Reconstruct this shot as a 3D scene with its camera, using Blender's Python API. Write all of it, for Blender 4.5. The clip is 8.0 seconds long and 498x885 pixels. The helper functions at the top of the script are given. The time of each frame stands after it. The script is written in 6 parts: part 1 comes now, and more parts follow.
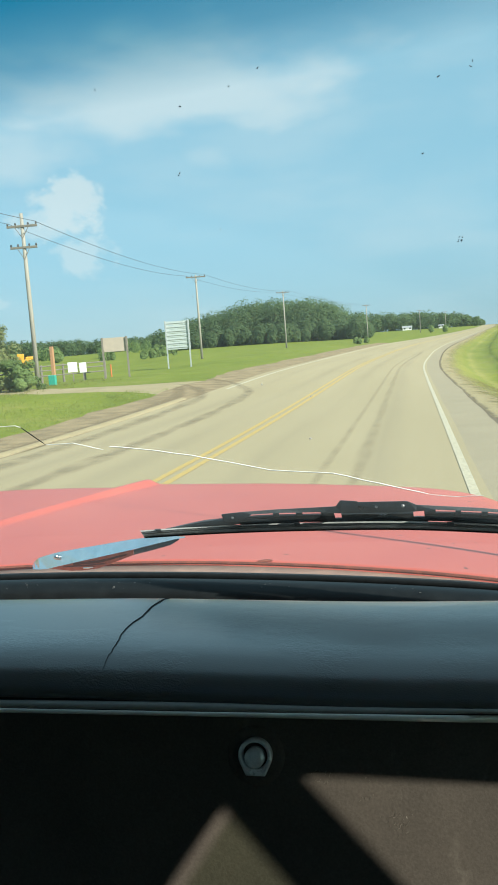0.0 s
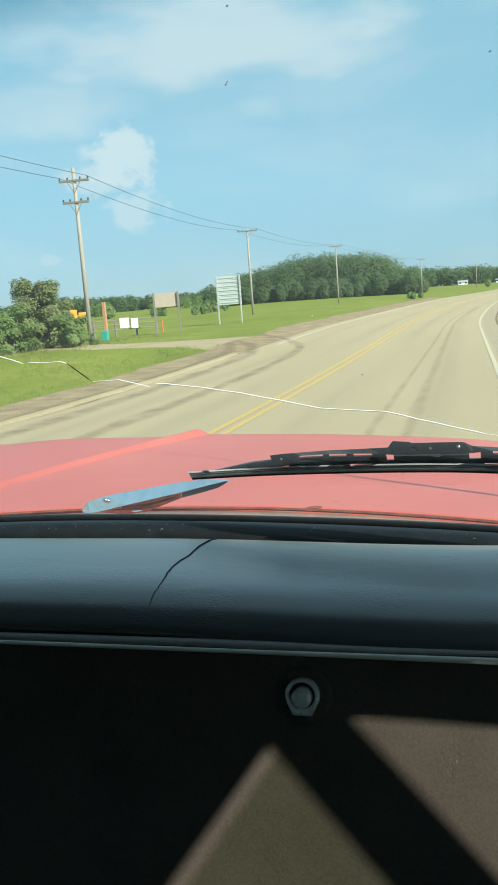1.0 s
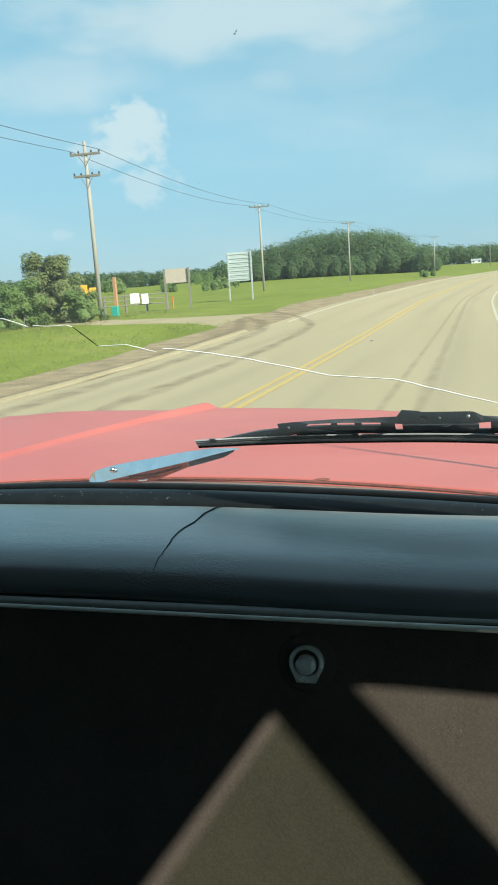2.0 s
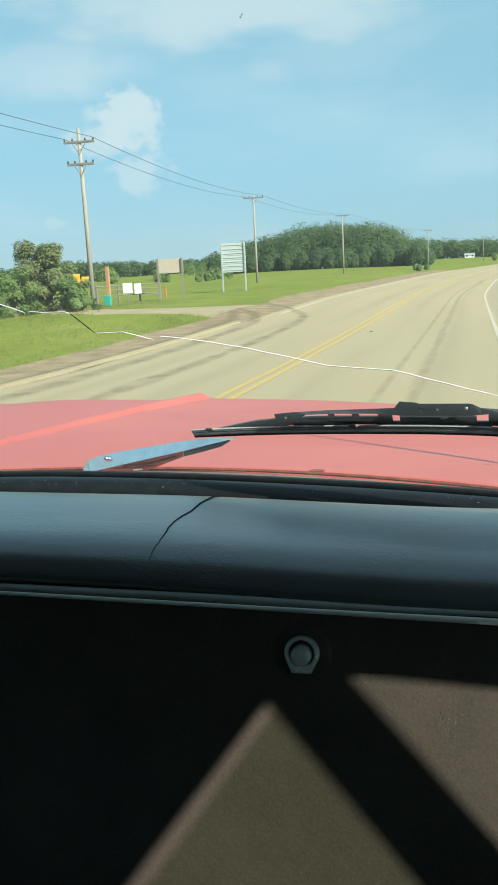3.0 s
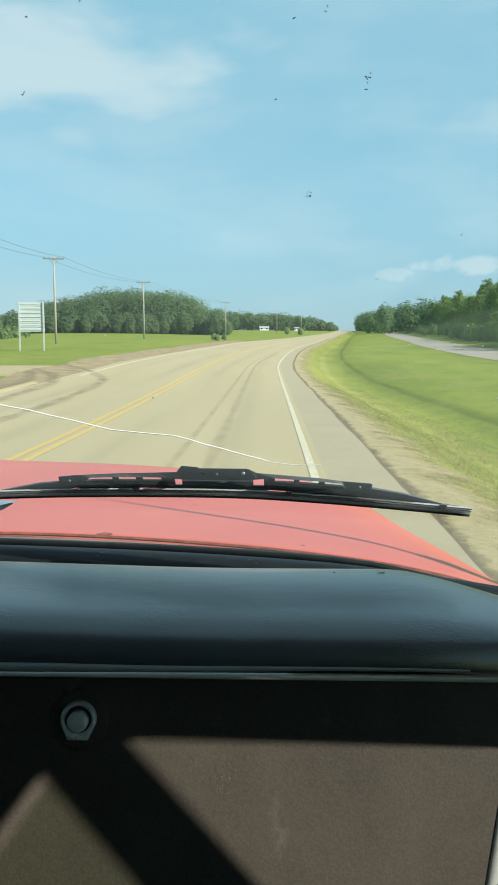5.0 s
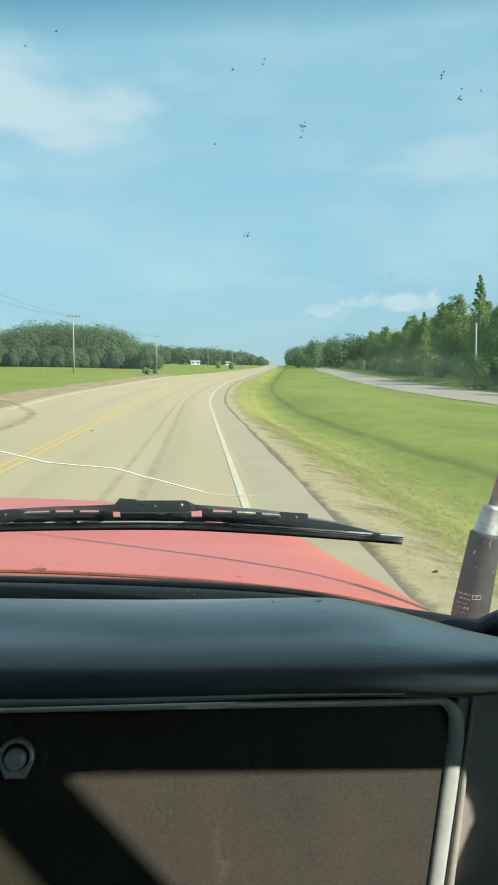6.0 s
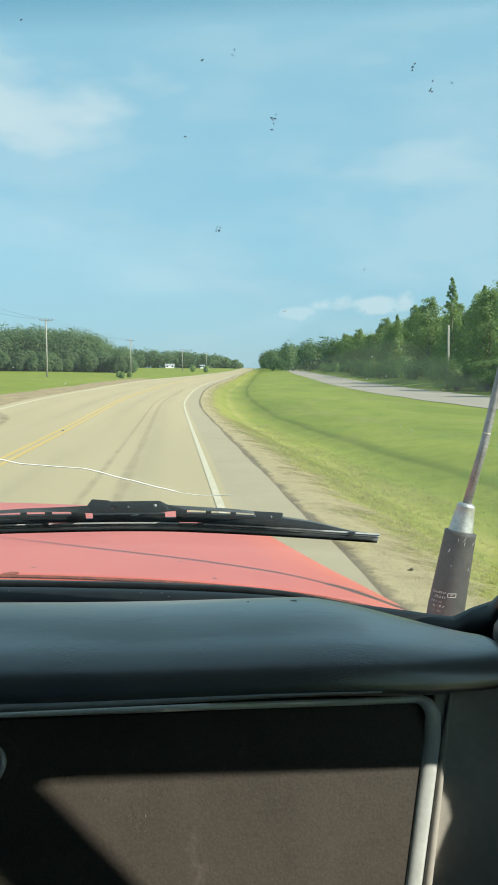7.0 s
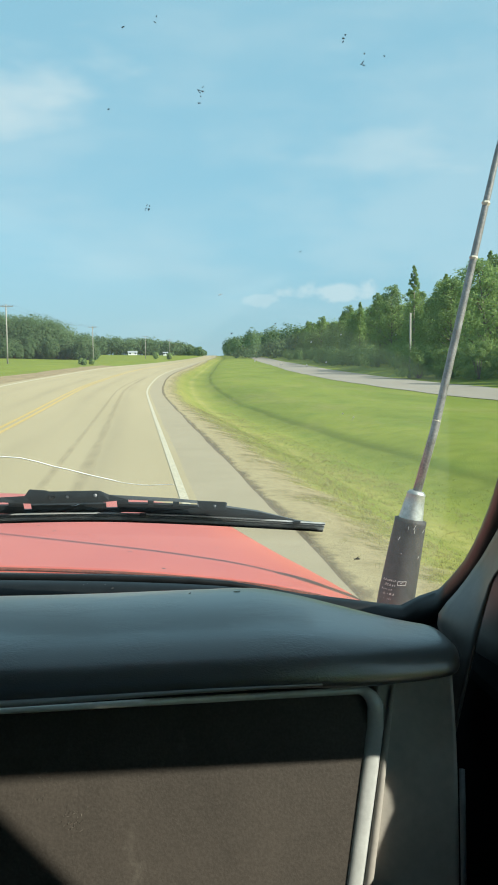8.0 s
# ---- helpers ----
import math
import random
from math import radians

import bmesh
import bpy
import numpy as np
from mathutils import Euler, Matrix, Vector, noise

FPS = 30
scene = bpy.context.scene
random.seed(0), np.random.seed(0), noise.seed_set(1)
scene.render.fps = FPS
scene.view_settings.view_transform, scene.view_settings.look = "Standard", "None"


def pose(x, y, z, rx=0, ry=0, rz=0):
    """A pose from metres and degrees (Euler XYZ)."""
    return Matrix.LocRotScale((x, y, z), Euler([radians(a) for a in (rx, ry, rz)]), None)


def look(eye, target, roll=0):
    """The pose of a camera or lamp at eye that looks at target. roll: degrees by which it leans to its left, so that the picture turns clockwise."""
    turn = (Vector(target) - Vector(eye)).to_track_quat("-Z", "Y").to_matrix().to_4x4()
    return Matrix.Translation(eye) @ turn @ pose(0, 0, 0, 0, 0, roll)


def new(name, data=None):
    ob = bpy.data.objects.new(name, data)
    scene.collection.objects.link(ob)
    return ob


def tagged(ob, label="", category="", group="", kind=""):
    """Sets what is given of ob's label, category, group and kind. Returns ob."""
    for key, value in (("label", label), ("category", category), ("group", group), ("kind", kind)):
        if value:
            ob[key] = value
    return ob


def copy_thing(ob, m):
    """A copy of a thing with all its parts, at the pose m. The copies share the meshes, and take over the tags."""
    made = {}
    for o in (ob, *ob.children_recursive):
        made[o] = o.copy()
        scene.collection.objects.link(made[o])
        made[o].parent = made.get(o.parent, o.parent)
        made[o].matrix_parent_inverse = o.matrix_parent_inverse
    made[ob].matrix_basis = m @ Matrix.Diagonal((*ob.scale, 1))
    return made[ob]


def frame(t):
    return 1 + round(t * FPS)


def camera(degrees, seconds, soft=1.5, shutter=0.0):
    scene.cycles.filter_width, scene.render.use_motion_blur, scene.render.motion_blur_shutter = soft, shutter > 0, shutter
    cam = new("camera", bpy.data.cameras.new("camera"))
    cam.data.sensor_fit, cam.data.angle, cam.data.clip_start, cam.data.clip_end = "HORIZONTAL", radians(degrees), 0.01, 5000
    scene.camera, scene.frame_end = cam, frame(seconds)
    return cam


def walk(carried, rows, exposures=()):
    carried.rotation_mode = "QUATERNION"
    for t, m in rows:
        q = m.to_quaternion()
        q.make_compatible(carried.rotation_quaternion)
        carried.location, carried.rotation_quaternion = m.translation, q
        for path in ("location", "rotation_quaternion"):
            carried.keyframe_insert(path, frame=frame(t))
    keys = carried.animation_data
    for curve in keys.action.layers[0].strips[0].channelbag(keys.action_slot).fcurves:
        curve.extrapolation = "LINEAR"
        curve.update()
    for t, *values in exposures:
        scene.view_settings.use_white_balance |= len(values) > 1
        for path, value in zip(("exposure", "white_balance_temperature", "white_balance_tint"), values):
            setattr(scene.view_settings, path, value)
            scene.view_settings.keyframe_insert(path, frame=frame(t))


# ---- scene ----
def cam_pose(x, y, z, yaw, pitch, roll):
    return pose(x, y, z, 90 + pitch, 0, yaw) @ pose(0, 0, 0, 0, 0, roll)


# ---- camera: hand-held on the passenger seat, panning from the fields to the verge ----
cam = camera(34.3, 8.0, 1.8)
PATH = [
    (0.0, cam_pose(-0.0005, -0.0152, 1.5872, 11.943, -6.147, -4.281)),
    (0.5, cam_pose(-0.0010, -0.0000, 1.5740, 14.616, -7.677, -4.560)),
    (1.0, cam_pose(-0.0047, 0.0033, 1.5662, 15.786, -8.961, -4.402)),
    (1.5, cam_pose(-0.0026, 0.0080, 1.5580, 16.303, -9.874, -4.075)),
    (3.0, cam_pose(-0.0113, 0.0113, 1.5522, 15.984, -11.134, -3.089)),
    (3.5, cam_pose(-0.0083, 0.0139, 1.5487, 13.552, -10.845, -2.440)),
    (4.0, cam_pose(-0.0050, 0.0182, 1.5447, 10.089, -9.973, -1.787)),
    (4.5, cam_pose(-0.0027, 0.0039, 1.5490, 5.705, -8.602, -0.814)),
    (5.0, cam_pose(0.0073, -0.0057, 1.5545, 1.475, -6.994, -0.101)),
    (6.5, cam_pose(-0.0012, -0.0224, 1.5528, -4.443, -4.247, -0.208)),
    (7.0, cam_pose(0.0028, -0.0131, 1.5493, -5.162, -4.390, -0.346)),
    (7.5, cam_pose(0.0157, -0.0031, 1.5487, -6.342, -4.934, -0.406)),
    (8.0, cam_pose(0.0257, 0.0033, 1.5481, -7.737, -5.297, -0.281)),
]
walk(cam, PATH, ((0.0, 0.80, 6400, 2), (8.0, 0.80, 6400, 2)))

# ---- world: hazy summer sky with thin cloud, sun from the passenger's side and behind ----
SUN_EL, SUN_AZ = 34.0, 119.0            # degrees; azimuth clockwise from the way ahead (+y)
SKY_STRENGTH, SUN_STRENGTH = 0.11, 4.45


def direction(az, el):
    a, e = radians(az), radians(el)
    return (math.sin(a) * math.cos(e), math.cos(a) * math.cos(e), math.sin(e))


world = bpy.data.worlds.new("sky")
scene.world = world
world.use_nodes = True
wt = world.node_tree
wt.nodes.clear()
w_out, w_bg = wt.nodes.new("ShaderNodeOutputWorld"), wt.nodes.new("ShaderNodeBackground")
w_sky = wt.nodes.new("ShaderNodeTexSky")
w_sky.sky_type, w_sky.sun_disc = "NISHITA", False
w_sky.sun_elevation, w_sky.sun_rotation = radians(SUN_EL), radians(SUN_AZ)
w_sky.air_density, w_sky.dust_density, w_sky.ozone_density = 1.0, 0.6, 2.5
w_bg.inputs["Strength"].default_value = SKY_STRENGTH
w_co = wt.nodes.new("ShaderNodeTexCoord")


def w_noise(scale, detail, stretch, rough=0.55):
    m = wt.nodes.new("ShaderNodeMapping")
    m.inputs["Scale"].default_value = (1, 1, stretch)
    n = wt.nodes.new("ShaderNodeTexNoise")
    n.inputs["Scale"].default_value, n.inputs["Detail"].default_value = scale, detail
    n.inputs["Roughness"].default_value = rough
    wt.links.new(w_co.outputs["Generated"], m.inputs["Vector"])
    wt.links.new(m.outputs["Vector"], n.inputs["Vector"])
    return n.outputs["Fac"]


def w_math(op, a, b):
    n = wt.nodes.new("ShaderNodeMath")
    n.operation = op
    for slot, value in zip(n.inputs, (a, b)):
        if isinstance(value, (int, float)):
            slot.default_value = value
        else:
            wt.links.new(value, slot)
    return n.outputs[0]


def w_range(value, lo, hi, to_lo=0.0, to_hi=1.0):
    n = wt.nodes.new("ShaderNodeMapRange")
    n.interpolation_type = "SMOOTHSTEP"
    wt.links.new(value, n.inputs["Value"])
    for slot, v in zip(("From Min", "From Max", "To Min", "To Max"), (lo, hi, to_lo, to_hi)):
        n.inputs[slot].default_value = v
    return n.outputs["Result"]


def cloud(az, el, wide, tall, edge, inner=0.15, outer=1.25):
    """Cover of one cloud: an oval about a direction, eaten into by noise."""
    c = Vector(direction(az, el))
    sub = wt.nodes.new("ShaderNodeVectorMath")
    sub.operation = "SUBTRACT"
    wt.links.new(w_co.outputs["Generated"], sub.inputs[0])
    sub.inputs[1].default_value = c
    m = wt.nodes.new("ShaderNodeMapping")
    m.vector_type = "POINT"
    m.inputs["Rotation"].default_value = (0, 0, radians(az))
    wt.links.new(sub.outputs[0], m.inputs["Vector"])
    s = wt.nodes.new("ShaderNodeVectorMath")
    s.operation = "MULTIPLY"
    wt.links.new(m.outputs["Vector"], s.inputs[0])
    s.inputs[1].default_value = (1 / wide, 1, 1 / tall)
    length = wt.nodes.new("ShaderNodeVectorMath")
    length.operation = "LENGTH"
    wt.links.new(s.outputs[0], length.inputs[0])
    ragged = w_math("ADD", length.outputs["Value"], edge)
    return w_range(ragged, inner, outer, 1.0, 0.0)


puffs = w_math("MULTIPLY", w_math("SUBTRACT", w_noise(24, 6, 1.3, 0.60), 0.5), 2.9)
wisps = w_math("MULTIPLY", w_math("SUBTRACT", w_noise(9, 5, 2.6, 0.52), 0.5), 2.3)
veil = w_range(w_noise(3.2, 4, 3.5), 0.40, 0.80, 0.0, 0.30)
cover = veil
for az, el, wide, tall, edge, thick in (
    (-23.0, 10.8, 0.046, 0.040, puffs, 0.78),
    (-24.6, 9.6, 0.040, 0.022, puffs, 0.55),
    (-22.4, 7.6, 0.045, 0.026, puffs, 0.50),
    (-28.5, 4.6, 0.016, 0.008, puffs, 0.35),
    (-17.0, 17.9, 0.26, 0.06, wisps, 0.70),
    (-27.0, 14.0, 0.14, 0.035, wisps, 0.50),
    (-13.0, 13.6, 0.05, 0.02, wisps, 0.35),
    (17.5, 14.0, 0.12, 0.05, wisps, 0.45),
    (24.0, 12.0, 0.30, 0.16, wisps, 0.27),
    (13.5, 5.3, 0.06, 0.013, puffs, 0.6),
    (8.5, 4.7, 0.022, 0.008, puffs, 0.4),
    (-60.0, 20.0, 0.30, 0.10, wisps, 0.5),
    (60.0, 24.0, 0.35, 0.12, wisps, 0.5),
    (140.0, 22.0, 0.35, 0.10, wisps, 0.5),
    (-130.0, 24.0, 0.35, 0.10, wisps, 0.5),
):
    crisp = (0.40, 1.05) if edge is puffs else (0.10, 1.35)
    cover = w_math("MAXIMUM", cover, w_math("MULTIPLY", cloud(az, el, wide, tall, edge, *crisp), thick))
w_mix = wt.nodes.new("ShaderNodeMix")
w_mix.data_type = "RGBA"
w_haze = wt.nodes.new("ShaderNodeMix")        # thin high haze that evens out the blue
w_haze.data_type = "RGBA"
w_haze.inputs["Factor"].default_value = 0.84
wt.links.new(w_sky.outputs[0], w_haze.inputs[6])
w_up = wt.nodes.new("ShaderNodeSeparateXYZ")        # the sky deepens towards the zenith
wt.links.new(w_co.outputs["Generated"], w_up.inputs[0])
w_deep = wt.nodes.new("ShaderNodeMix")
w_deep.data_type = "RGBA"
wt.links.new(w_range(w_up.outputs[2], 0.42, 0.85), w_deep.inputs["Factor"])
w_deep.inputs[6].default_value, w_deep.inputs[7].default_value = (1.75, 3.25, 4.1, 1), (0.95, 1.70, 2.15, 1)
w_low = wt.nodes.new("ShaderNodeMix")        # duller haze along the horizon
w_low.data_type = "RGBA"
wt.links.new(w_range(w_up.outputs[2], 0.0, 0.17), w_low.inputs["Factor"])
w_low.inputs[6].default_value = (1.62, 2.78, 3.55, 1)
wt.links.new(w_deep.outputs[2], w_low.inputs[7])
wt.links.new(w_low.outputs[2], w_haze.inputs[7])
wt.links.new(cover, w_mix.inputs["Factor"])
wt.links.new(w_haze.outputs[2], w_mix.inputs[6])
w_mix.inputs[7].default_value = (3.9, 4.4, 4.7, 1)
wt.links.new(w_mix.outputs[2], w_bg.inputs["Color"])
wt.links.new(w_bg.outputs[0], w_out.inputs["Surface"])

sun_data = bpy.data.lights.new("sun", "SUN")
sun_data.energy, sun_data.angle, sun_data.color = SUN_STRENGTH, radians(0.75), (1.0, 0.95, 0.86)
sun = new("sun", sun_data)
sun.matrix_world = look((0, 0, 60), Vector((0, 0, 60)) - Vector(direction(SUN_AZ, SUN_EL)))


# ---- materials ----
def material(name, build):
    m = bpy.data.materials.new(name)
    m.use_nodes = True
    t = m.node_tree
    t.nodes.clear()
    out = t.nodes.new("ShaderNodeOutputMaterial")
    t.links.new(build(t), out.inputs["Surface"])
    return m


def link(t, a, b):
    t.links.new(a, b)


def coords(t, kind="Object", scale=(1, 1, 1)):
    c, m = t.nodes.new("ShaderNodeTexCoord"), t.nodes.new("ShaderNodeMapping")
    m.inputs["Scale"].default_value = scale
    link(t, c.outputs[kind], m.inputs["Vector"])
    return m.outputs["Vector"]


def noise_of(t, vector, scale, detail=4.0, rough=0.55):
    n = t.nodes.new("ShaderNodeTexNoise")
    n.inputs["Scale"].default_value, n.inputs["Detail"].default_value = scale, detail
    n.inputs["Roughness"].default_value = rough
    link(t, vector, n.inputs["Vector"])
    return n.outputs["Fac"]


def ramp(t, value, stops):
    r = t.nodes.new("ShaderNodeValToRGB")
    while len(r.color_ramp.elements) < len(stops):
        r.color_ramp.elements.new(0.5)
    for e, (at, colour) in zip(r.color_ramp.elements, stops):
        e.position, e.color = at, (*colour, 1) if len(colour) == 3 else colour
    link(t, value, r.inputs["Fac"])
    return r.outputs["Color"]


def grey(v):
    return (v, v, v)


def mixed(t, fac, a, b, blend="MIX"):
    m = t.nodes.new("ShaderNodeMix")
    m.data_type, m.blend_type = "RGBA", blend
    for slot, value in ((m.inputs[0], fac), (m.inputs[6], a), (m.inputs[7], b)):
        if isinstance(value, (int, float)):
            slot.default_value = value
        elif isinstance(value, tuple):
            slot.default_value = (*value, 1)
        else:
            link(t, value, slot)
    return m.outputs[2]


def maths(t, op, a, b=0.0):
    n = t.nodes.new("ShaderNodeMath")
    n.operation = op
    for slot, value in zip(n.inputs, (a, b)):
        if isinstance(value, (int, float)):
            slot.default_value = value
        else:
            link(t, value, slot)
    return n.outputs[0]


def bump(t, height, strength, distance):
    b = t.nodes.new("ShaderNodeBump")
    b.inputs["Strength"].default_value, b.inputs["Distance"].default_value = strength, distance
    link(t, height, b.inputs["Height"])
    return b.outputs["Normal"]


def surface(t, colour, rough=0.6, metal=0.0, normal=None, coat=0.0, spec=0.5, coat_rough=0.08, coat_ior=1.5):
    p = t.nodes.new("ShaderNodeBsdfPrincipled")
    for key, value in (("Base Color", colour), ("Roughness", rough), ("Metallic", metal)):
        if isinstance(value, tuple):
            p.inputs[key].default_value = (*value, 1)
        elif isinstance(value, (int, float)):
            p.inputs[key].default_value = value
        else:
            link(t, value, p.inputs[key])
    p.inputs["Coat Weight"].default_value, p.inputs["Coat Roughness"].default_value = coat, coat_rough
    p.inputs["Specular IOR Level"].default_value = spec
    p.inputs["Coat IOR"].default_value = coat_ior
    if normal is not None:
        link(t, normal, p.inputs["Normal"])
    return p.outputs[0]


def plain(name, colour, rough=0.5, metal=0.0, scale=30.0, vary=0.25, rise=0.002, grain=6.0, coat=0.0, spec=0.5):
    """A surface with blotches and grain round one colour."""
    def build(t):
        v = coords(t)
        a, b = noise_of(t, v, scale, 5), noise_of(t, v, scale * grain, 3)
        lo, hi = tuple(c * (1 - vary) for c in colour), tuple(min(c * (1 + vary), 1) for c in colour)
        c = mixed(t, 0.35, ramp(t, a, ((0.3, lo), (0.7, hi))), ramp(t, b, ((0.35, lo), (0.65, hi))))
        r = maths(t, "ADD", rough - 0.08, maths(t, "MULTIPLY", a, 0.16))
        return surface(t, c, r, metal, bump(t, b, 0.4, rise), coat, spec)
    return material(name, build)


def paint_red(t):
    v = coords(t)
    dust, fine = noise_of(t, v, 3.0, 6, 0.6), noise_of(t, v, 140.0, 3)
    c = ramp(t, dust, ((0.3, (0.555, 0.098, 0.068)), (0.7, (0.62, 0.142, 0.102))))
    chips = ramp(t, noise_of(t, v, 60.0, 2, 0.5), ((0.0, grey(1)), (0.255, grey(1)), (0.27, grey(0)), (1.0, grey(0))))
    c = mixed(t, chips, c, (0.10, 0.035, 0.02))
    r = maths(t, "ADD", 0.38, maths(t, "MULTIPLY", dust, 0.22))
    return surface(t, c, r, 0.0, bump(t, fine, 0.05, 0.0005), 0.30, 0.5, 0.28)


def leatherette(t):
    """Black padded vinyl: leather grain and shallow wrinkles."""
    v = coords(t, scale=(1, 1.6, 1.6))
    vor = t.nodes.new("ShaderNodeTexVoronoi")
    vor.feature = "DISTANCE_TO_EDGE"
    vor.inputs["Scale"].default_value = 330
    link(t, v, vor.inputs["Vector"])
    cells = maths(t, "MINIMUM", vor.outputs["Distance"], 0.18)
    patch = ramp(t, noise_of(t, v, 9.0, 3), ((0.48, grey(0)), (0.60, grey(1))))
    wr = t.nodes.new("ShaderNodeTexNoise")
    wr.inputs["Scale"].default_value, wr.inputs["Detail"].default_value, wr.inputs["Distortion"].default_value = 170, 3, 1.4
    link(t, v, wr.inputs["Vector"])
    relief = maths(t, "ADD", maths(t, "MULTIPLY", cells, 0.6), maths(t, "MULTIPLY", maths(t, "MULTIPLY", wr.outputs["Fac"], patch), 2.6))
    dust = noise_of(t, v, 5.0, 5, 0.6)
    c = ramp(t, dust, ((0.3, (0.068, 0.070, 0.072)), (0.75, (0.102, 0.104, 0.106))))
    r = maths(t, "ADD", 0.34, maths(t, "MULTIPLY", dust, 0.14))
    return surface(t, c, r, 0.0, bump(t, relief, 0.5, 0.0012), 1.0, 0.5, 0.30, 1.85)


def glovebox_plastic(t):
    """Dark brown moulded plastic, dusty, with pale scuffs."""
    v = coords(t)
    dust, fine = noise_of(t, v, 7.0, 6, 0.65), noise_of(t, v, 420.0, 3, 0.6)
    c = ramp(t, dust, ((0.3, (0.078, 0.061, 0.049)), (0.7, (0.134, 0.105, 0.084))))
    c = mixed(t, 0.35, c, ramp(t, fine, ((0.35, (0.036, 0.030, 0.026)), (0.7, (0.115, 0.097, 0.083)))))
    scuff = ramp(t, noise_of(t, coords(t, scale=(1, 1, 0.5)), 38.0, 6, 0.75), ((0.58, grey(0)), (0.70, grey(0.28))))
    zone = ramp(t, noise_of(t, v, 8.5, 2), ((0.50, grey(0)), (0.62, grey(1))))
    c = mixed(t, mixed(t, 1.0, scuff, zone, "MULTIPLY"), c, (0.26, 0.22, 0.18))
    return surface(t, c, 0.68, 0.0, bump(t, fine, 0.25, 0.0008), 0.0, 0.42)


def road_chip(t):
    """Tan chip seal, worn darker in the wheel tracks, with tar stains along the way."""
    v = coords(t, "UV")
    o = coords(t)
    sep = t.nodes.new("ShaderNodeSeparateXYZ")
    link(t, v, sep.inputs[0])
    broad = noise_of(t, coords(t, "UV", (0.5, 0.05, 1)), 1.0, 5, 0.6)
    stones = noise_of(t, o, 55.0, 4, 0.7)
    c = ramp(t, broad, ((0.25, (0.365, 0.292, 0.165)), (0.75, (0.45, 0.364, 0.222))))
    c = mixed(t, 0.4, c, ramp(t, stones, ((0.3, (0.28, 0.23, 0.13)), (0.7, (0.56, 0.48, 0.31)))))
    wave = maths(t, "ABSOLUTE", maths(t, "SUBTRACT", maths(t, "ABSOLUTE", maths(t, "SUBTRACT", maths(t, "ABSOLUTE", sep.outputs[0]), 1.95)), 0.85))
    track = ramp(t, wave, ((0.0, grey(0.30)), (0.42, grey(0.0))))
    track = mixed(t, 1.0, track, ramp(t, noise_of(t, coords(t, "UV", (1.2, 0.06, 1)), 1.0, 4), ((0.35, grey(0)), (0.65, grey(1)))), "MULTIPLY")
    c = mixed(t, track, c, (0.22, 0.185, 0.125))
    tar = ramp(t, noise_of(t, coords(t, "UV", (0.42, 0.10, 1)), 1.3, 5, 0.62), ((0.68, grey(0)), (0.78, grey(0.7))))
    c = mixed(t, tar, c, (0.12, 0.10, 0.075))
    return surface(t, c, 0.85, 0.0, bump(t, stones, 0.4, 0.01), 0.0, 0.25)


def worn_paint(colour, most=0.75, least=0.12):
    def build(t):
        v = coords(t)
        wear = ramp(t, noise_of(t, v, 22.0, 6, 0.7), ((0.36, grey(most)), (0.60, grey(least))))
        return surface(t, mixed(t, wear, colour, (0.34, 0.29, 0.19)), 0.7)
    return build


def earth(t):
    v = coords(t)
    a, b = noise_of(t, v, 0.5, 6, 0.65), noise_of(t, v, 14.0, 5, 0.7)
    c = ramp(t, a, ((0.3, (0.35, 0.28, 0.16)), (0.7, (0.48, 0.395, 0.235))))
    c = mixed(t, 0.45, c, ramp(t, b, ((0.3, (0.25, 0.195, 0.11)), (0.7, (0.52, 0.43, 0.265)))))
    return surface(t, c, 0.95, 0.0, bump(t, b, 0.7, 0.04), 0.0, 0.2)


def grey_asphalt(t):
    v = coords(t)
    a, b = noise_of(t, v, 0.8, 5, 0.6), noise_of(t, v, 60.0, 4, 0.7)
    c = ramp(t, a, ((0.3, (0.34, 0.285, 0.190)), (0.7, (0.42, 0.35, 0.238))))
    c = mixed(t, 0.4, c, ramp(t, b, ((0.3, (0.22, 0.185, 0.12)), (0.7, (0.46, 0.39, 0.26)))))
    return surface(t, c, 0.9, 0.0, bump(t, b, 0.4, 0.01), 0.0, 0.25)


